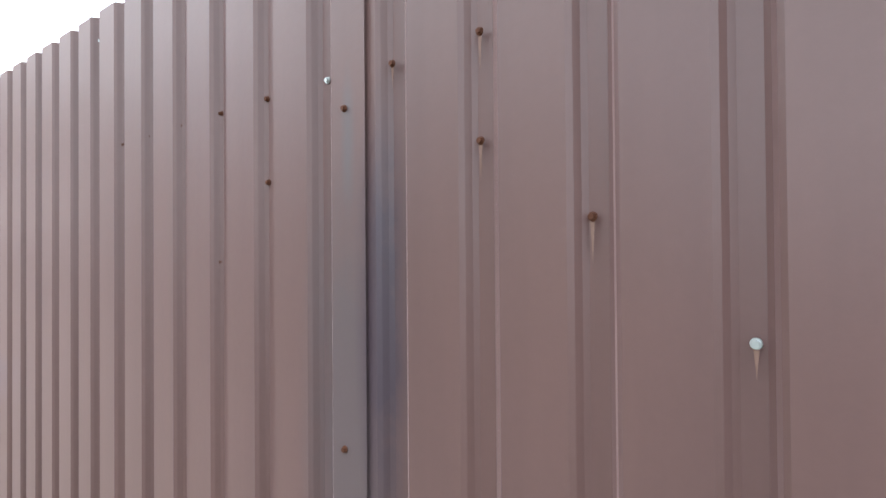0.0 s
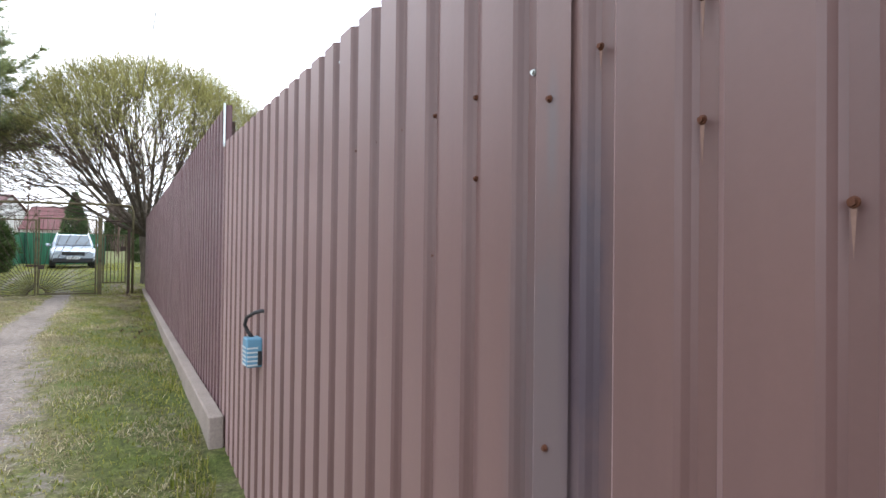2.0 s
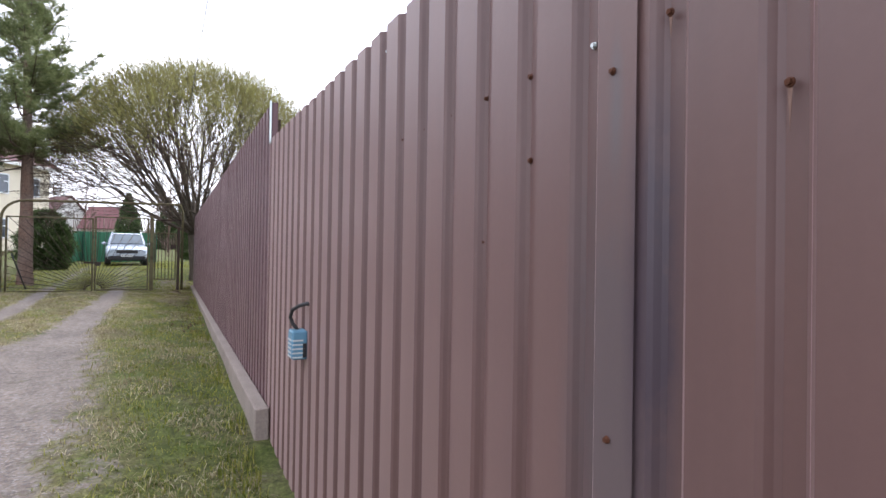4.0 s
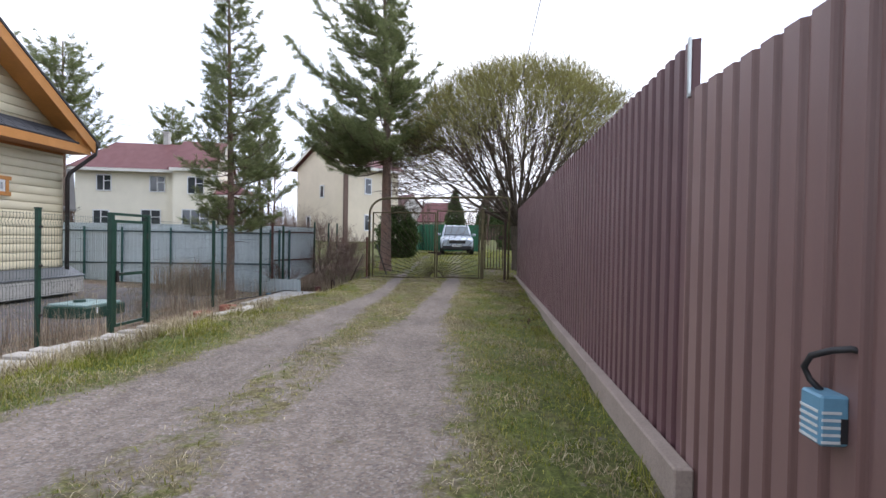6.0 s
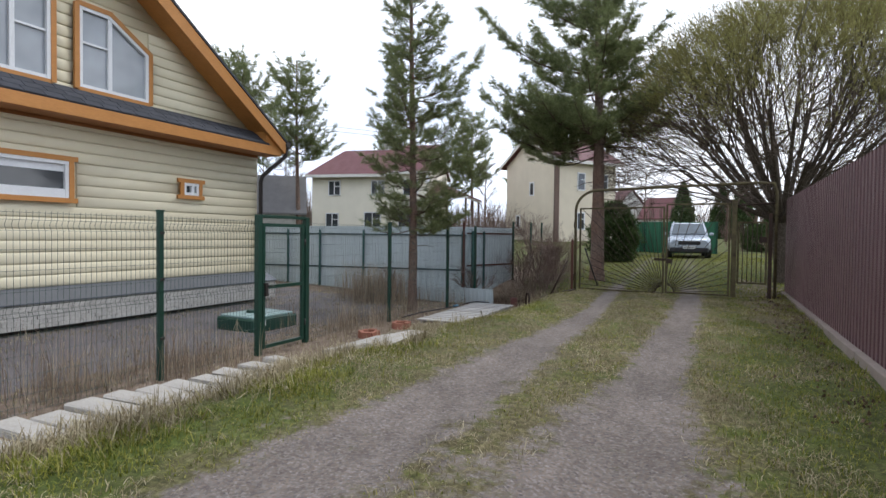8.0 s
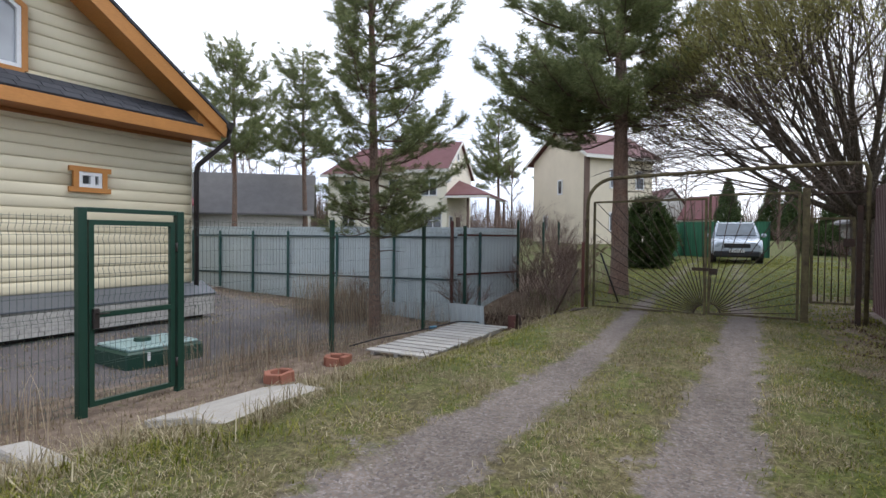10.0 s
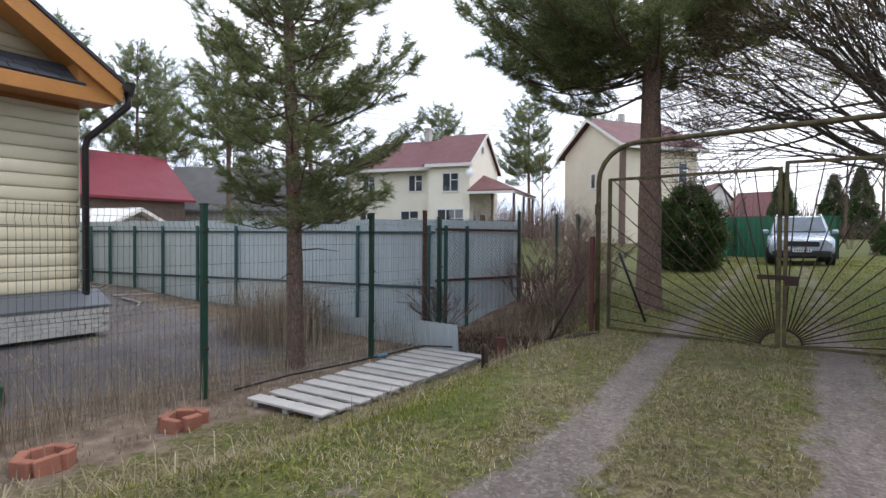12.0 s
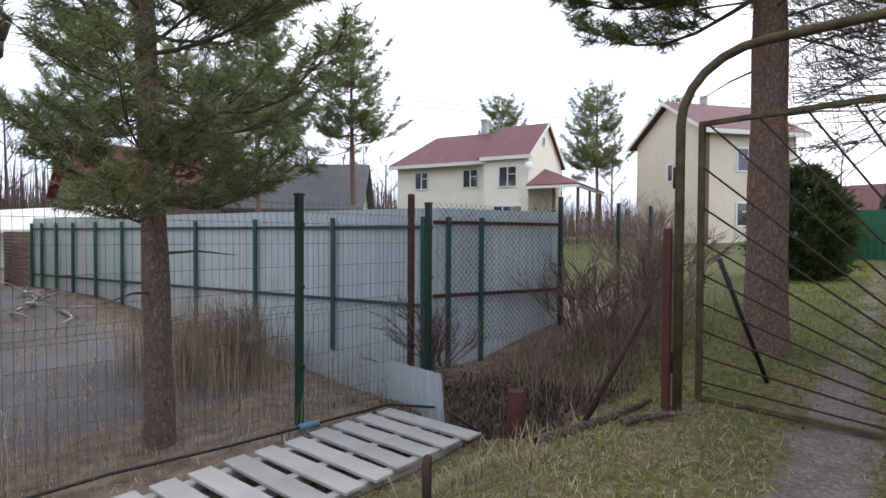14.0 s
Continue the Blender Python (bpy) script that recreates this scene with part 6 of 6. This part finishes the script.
    part("mark", box(bmesh.new(), (0.0605, 0.027, -0.03), (0.004, 0.022, 0.08)), BLACK_HOSE, b)
    part("cable", tube(bmesh.new(), [(-0.02, 0.0, 0.08), (-0.05, -0.02, 0.11), (-0.06, -0.035, 0.15), (-0.03, -0.03, 0.195), (0.03, 0.0, 0.225), (0.08, 0.03, 0.24), (0.09, 0.055, 0.235)], 0.011, 8), BLACK_HOSE, b)
    # overhead wires
    for pts, r in (((CABLE_A, CABLE_B), 0.008), (((-13, -34, 9.5), (-30, -25, 8.3), (-60, -12, 9.6)), 0.014), (((-13, -34, 9.2), (-30, -25, 8.0), (-60, -12, 9.3)), 0.014)):
        ob = new("overhead_wire", mesh_of("overhead_wire", tube(bmesh.new(), pts, r, 5), BLACK_HOSE))
        tagged(ob, "thin dark overhead power wire", "wire", "overhead wires")


CABLE_A, CABLE_B = (8.0, 0.5, 6.05), (-22.0, 0.85, 4.55)
small_things()


# ---- grass, weeds and litter ----
def blades(name, material, label, pts, height, spread, width, seed, segments=1):
    """Many grass blades rooted at the points, each a bent strip."""
    r = np.random.RandomState(seed)
    n = len(pts)
    h = height * (0.5 + r.rand(n))
    az, tilt = r.rand(n) * 6.283, spread * r.rand(n)
    side = np.stack([np.cos(az + 1.57), np.sin(az + 1.57), np.zeros(n)], 1) * width * (0.6 + 0.8 * r.rand(n))[:, None]
    out = np.stack([np.cos(az), np.sin(az), np.zeros(n)], 1)
    mid = pts + out * (h * tilt * 0.35)[:, None] + np.array([0, 0, 1]) * (h * 0.6)[:, None]
    tip = pts + out * (h * tilt)[:, None] + np.array([0, 0, 1]) * (h * np.sqrt(np.clip(1 - (tilt * 0.75) ** 2, 0.05, 1)))[:, None]
    v = np.stack([pts - side, pts + side, mid + side * 0.7, mid - side * 0.7, tip], 1).reshape(-1, 3)
    i = np.arange(n) * 5
    quads = np.stack([i, i + 1, i + 2, i + 3], 1)
    tris = np.stack([i + 3, i + 2, i + 4], 1)
    me = bpy.data.meshes.new(name)
    me.from_pydata(v.tolist(), [], quads.tolist() + tris.tolist())
    me.materials.append(material)
    tagged(new(name, me), label, "grass", "", "stuff")


def scatter(n, x0, x1, y0, y1, keep, seed):
    r = np.random.RandomState(seed)
    x, y = x0 + (x1 - x0) * r.rand(n), y0 + (y1 - y0) * r.rand(n)
    k = r.rand(n) < keep(x, y)
    x, y = x[k], y[k]
    return np.stack([x, y, ground_z(x, y) - 0.005], 1)


def clump(x, y, s, seed):
    """Uneven patches between 0 and 1."""
    return 0.5 + 0.25 * (np.sin(x * s + seed) * np.cos(y * s * 1.3 + seed * 2) + np.sin(x * s * 2.3 - y * s * 1.9 + seed) * np.cos(y * s * 2.9 + x * s * 0.7))


def bare_slabs(x, y):
    """Nothing grows where the large slabs lie."""
    return 1.0 - ((x > -11.2) & (x < -9.8) & (y > -5.25) & (y < -3.96))


def verge(x, y):
    open_ground = 1 - np.clip(gravel_at(x, y) * 1.25, 0, 1)
    return open_ground * (y < fence_y(x) - 0.13) * (1 - step(-4.8, -5.6, y)) * ((x > -17.2) | (y > -4.2)) * bare_slabs(x, y)


blades("green_grass", GRASS, "short fresh green grass on the verge", scatter(165000, -17.5, 0.5, -5.4, 1.2, lambda x, y: verge(x, y) * np.clip(0.25 + 0.9 * lush_at(x, y) - 0.5 * (clump(x, y, 2.1, 1) > 0.58), 0, 1), 1), 0.032, 2.0, 0.0030, 1)
blades("dead_grass", STRAW, "flattened dry straw grass on the verge", scatter(190000, -17.5, 0.5, -5.6, 1.2, lambda x, y: verge(x, y) * np.clip(0.25 + 0.8 * (clump(x, y, 1.7, 4) > 0.52) - 0.3 * lush_at(x, y), 0, 1), 2), 0.042, 2.6, 0.0026, 2)
blades("lawn_beyond", GRASS, "green lawn beyond the gate", scatter(60000, -40, -17.4, -4.5, 4.0, lambda x, y: (1 - np.clip(gravel_at(x, y), 0, 1)) * 0.9, 3), 0.04, 1.0, 0.006, 3)
blades("bank_straw", STRAW, "long dry straw tufts hanging over the bank", scatter(60000, -17.5, -2.5, -5.7, -3.6, lambda x, y: np.exp(-((y + np.interp(x, [-17, -13, -10, -5], [4.2, 4.15, 4.25, 4.5]) + 0.15 * np.sin(2 * x)) / 0.33) ** 2) * (clump(x, y, 3.1, 2) > 0.42) * (0.06 + 0.94 * step(-12.3, -10.8, x)) * bare_slabs(x, y), 4), 0.17, 2.1, 0.0036, 4)
blades('grass_tufts', GRASS, 'clumps of longer fresh grass along the lane', scatter(60000, -17.5, 0.3, -4.3, 1.1, lambda x, y: verge(x, y) * (clump(x, y, 4.1, 11) > 0.66) * (0.3 + 0.7 * lush_at(x, y)), 14), 0.045, 1.8, 0.0034, 14)
blades("bank_tussocks", GRASS, "long fresh grass tussocks along the bank", scatter(42000, -17.0, -2.0, -4.6, -3.2, lambda x, y: np.exp(-((y + np.interp(x, [-16, -13, -10, -5], [3.6, 3.6, 3.85, 3.95]) + 0.12 * np.sin(2.7 * x)) / 0.3) ** 2) * (clump(x, y, 3.7, 6) > 0.5) * (0.12 + 0.88 * step(-11, -8, x)) * bare_slabs(x, y), 24), 0.085, 2.0, 0.0036, 24)
blades("kerb_grass", GRASS, "longer green grass along the kerb", scatter(16000, -18.0, -0.5, 0.0, 1.1, lambda x, y: (y < fence_y(x) - 0.12) * np.exp(-((fence_y(x) - 0.16 - y) / 0.16) ** 2) * (clump(x, y, 2.6, 7) > 0.5), 5), 0.075, 1.2, 0.0035, 5)
blades("yard_weeds", REED, "tall dry weed stems behind the mesh fence", scatter(20000, -18, -2, -9.5, -5.9, lambda x, y: np.clip((clump(x, y, 1.5, 3) > 0.45) * np.exp(-((y + 6.75) / 0.55) ** 2) + 0.05, 0, 1) * (np.abs(x + 10.8) > 0.9) * (0.35 + 0.65 * step(-14.5, -12.5, x)), 6), 0.45, 0.55, 0.0032, 6)
blades("yard_litter", STRAW, "dry straw and litter on the yard earth", scatter(60000, -18.5, -2, -13.0, -5.6, lambda x, y: 0.35 + 0.4 * (clump(x, y, 2.4, 8) > 0.5) - 0.3 * yard_at(x, y), 7), 0.06, 1.5, 0.004, 7)
blades("reed_clump", REED, "thick clump of dry reeds by the sheet fence", scatter(3500, -17.6, -15.8, -9.6, -7.4, lambda x, y: np.exp(-(((x + 16.6) / 0.6) ** 2 + ((y + 8.4) / 0.8) ** 2)), 8), 0.8, 0.6, 0.004, 8)
blades("shrub_stems", RED_TWIG, "tangle of reddish bare shrub stems round the pit", scatter(5000, -24, -17.7, -7.0, -3.6, lambda x, y: np.exp(-(((x + 20.8) / 1.8) ** 2 + ((y + 5.0) / 0.7) ** 2)) * (clump(x, y, 2.2, 5) > 0.35), 9), 0.7, 1.3, 0.0028, 9)
blades("pit_leaves", DEAD_LEAVES, "dead leaves and roots round the pit", scatter(60000, -21.0, -16.9, -6.6, -4.0, lambda x, y: np.exp(-(((x + 18.3) / 1.0) ** 2 + ((y + 5.2) / 0.7) ** 2)), 10), 0.05, 1.5, 0.007, 10)
blades("pit_stems", REED, "matted dead stems and roots over the pit's edge", scatter(9000, -21.5, -17.0, -6.6, -4.1, lambda x, y: np.exp(-(((x + 19.3) / 1.2) ** 2 + ((y + 5.3) / 0.6) ** 2)) * (1 - 0.85 * np.exp(-(((x + 17.95) / 0.5) ** 4 + ((y + 5.05) / 0.45) ** 4))), 15), 0.28, 1.6, 0.003, 15)
blades("kerb_litter", DEAD_LEAVES, "dead leaves lying along the foot of the brown fence", scatter(9000, -18.0, -8.5, -0.8, 1.1, lambda x, y: (y < fence_y(x) - 0.12) * np.exp(-((fence_y(x) - 0.25 - y) / 0.35) ** 2) * (0.3 + 0.7 * step(-12.5, -14.5, x)) * (clump(x, y, 3.4, 9) > 0.4), 16), 0.035, 1.9, 0.014, 16)


def twiggy_shrub(x, y, h, seed, label):
    rng = random.Random(seed)
    s = thing("bare_shrub", pose(x, y, on_ground(x, y)), label, "shrub", "leafless shrubs")
    w = Sticks()

    def grow(p, d, L, r, depth):
        e = p + d * L
        w.limb([p, p.lerp(e, 0.5) + rand_dir(rng) * L * 0.05, e], [r, r * 0.8, r * 0.55], 3)
        if depth < 3:
            for _ in range(4):
                grow(p.lerp(e, rng.uniform(0.35, 1)), (d + rand_dir(rng) * 0.55).normalized(), L * rng.uniform(0.4, 0.65), r * 0.6, depth + 1)

    for k in range(9):
        grow(Vector((rng.uniform(-0.15, 0.15), rng.uniform(-0.15, 0.15), -0.05)), Vector((rng.uniform(-0.6, 0.6), rng.uniform(-0.6, 0.6), 1)).normalized(), h * rng.uniform(0.4, 0.6), 0.012, 0)
    tagged(part("twig_mass", w.mesh("twig_mass", RED_TWIG), RED_TWIG, s), kind="stuff")


for x, y, h, sd in ((-19.9, -4.7, 1.2, 22), (-20.4, -5.6, 1.4, 23), (-21.0, -4.7, 1.3, 24), (-22.3, -5.2, 1.6, 26), (-24.3, -5.3, 1.7, 27), (-16.9, -8.1, 1.2, 28), (-18.35, -6.35, 1.3, 1), (-20.5, -5.2, 1.5, 2), (-21.6, -5.0, 1.6, 3), (-23, -5.6, 1.8, 5), (-25.5, -6.5, 2.2, 6), (-38, -12.5, 3.6, 7), (-40, -15.5, 3.8, 8), (-37, -15, 3.2, 9), (-39.5, -11, 3.0, 10), (-30.5, 2.2, 1.5, 11), (-42, 1.6, 1.7, 31), (-43.5, 3.2, 1.9, 32), (-41.5, 4.6, 1.6, 33), (-45, 5.6, 2.1, 34), (-43, 7.4, 1.8, 35), (-46, 1.0, 2.2, 36), (-35.5, -12.0, 2.9, 12), (-36.5, -10.2, 2.7, 13), (-34.2, -10.8, 2.6, 14)):
    twiggy_shrub(x, y, h, sd, "leafless reddish shrub with fine twigs")


blades("bare_wood", BARE_TWIG, "leafless wood of thin grey trunks behind the barn", scatter(6500, -64, -16, -66, -36, lambda x, y: 0.5 + 0.5 * (clump(x, y, 0.35, 3) > 0.5), 33), 4.8, 0.16, 0.045, 33)
# full ring: the unseen part towards +x is added to darken the fence's reflections
blades("far_woods", BARE_TWIG, "far belt of leafless woods on the horizon, its unseen rear added to darken reflections", np.concatenate([far_belt for far_belt in [scatter(150000, -150, 130, -150, 130, lambda x, y: ((np.hypot(x + 8, y + 2) > 72) & (np.hypot(x + 8, y + 2) < 125)) * 0.9, 31)]]), 4.6, 0.5, 0.035, 31)


def fallen_wood():
    rng = random.Random(12)
    spots = (((-16.55, -3.95), (-17.6, -3.62), 0.035, "mossy fallen log lying by the gate post", WILLOW_BARK), ((-16.9, -3.55), (-17.15, -3.3), 0.03, "short dead stick in the grass", WILLOW_BARK))
    for (xa, ya), (xb, yb), r, lab, mat in spots:
        s = Sticks()
        pts = []
        for k in range(6):
            u = k / 5
            x, y = xa + (xb - xa) * u, ya + (yb - ya) * u
            pts.append(Vector((x, y, on_ground(x, y) + r * 0.7 + rng.uniform(0, 0.02))))
        s.limb(pts, [r * (1 - 0.08 * k) for k in range(6)], 7)
        ob = new("fallen_log", s.mesh("fallen_log", mat))
        tagged(ob, lab, "log", "fallen wood")
    ob = new("rusty_pipe", mesh_of("rusty_pipe", tube(bmesh.new(), [(-18.15, -5.1, -1.2), (-18.15, -5.12, -0.32)], 0.09, 10), RED_RUST))
    tagged(ob, "rusty brown pipe standing in the pit", "pipe")
    # heap of pale cut branches in the yard
    heap = thing("cut_branches", pose(0, 0, 0), "heap of pale forked cut branches lying in the yard", "branches")
    for k in range(9):
        s = Sticks()
        p = Vector((-16.35 + rng.uniform(-0.3, 0.3), -15.6 + 0.3 * k, 0))
        d = Vector((rng.uniform(-0.25, 0.45), 1.0, 0)).normalized()
        L = rng.uniform(0.9, 1.8)
        pts = [p + d * L * u + Vector((0.10 * math.sin(5 * u + k), 0, 0)) for u in (0, 0.35, 0.7, 1.0)]
        pts = [Vector((q.x, q.y, on_ground(q.x, q.y) + 0.03 + 0.22 * u * (1 if k % 2 else 0.3))) for q, u in zip(pts, (0, 0.35, 0.7, 1.0))]
        s.limb(pts, [0.026, 0.021, 0.016, 0.007], 6)
        f = pts[1] + Vector((rng.uniform(-0.4, 0.4), rng.uniform(0.2, 0.6), rng.uniform(0.05, 0.25)))
        s.limb([pts[1], pts[1].lerp(f, 0.5) + Vector((0, 0, 0.04)), f], [0.014, 0.010, 0.004], 5)
        part("branch", s.mesh("branch", GREY_WOOD), GREY_WOOD, heap)


fallen_wood()
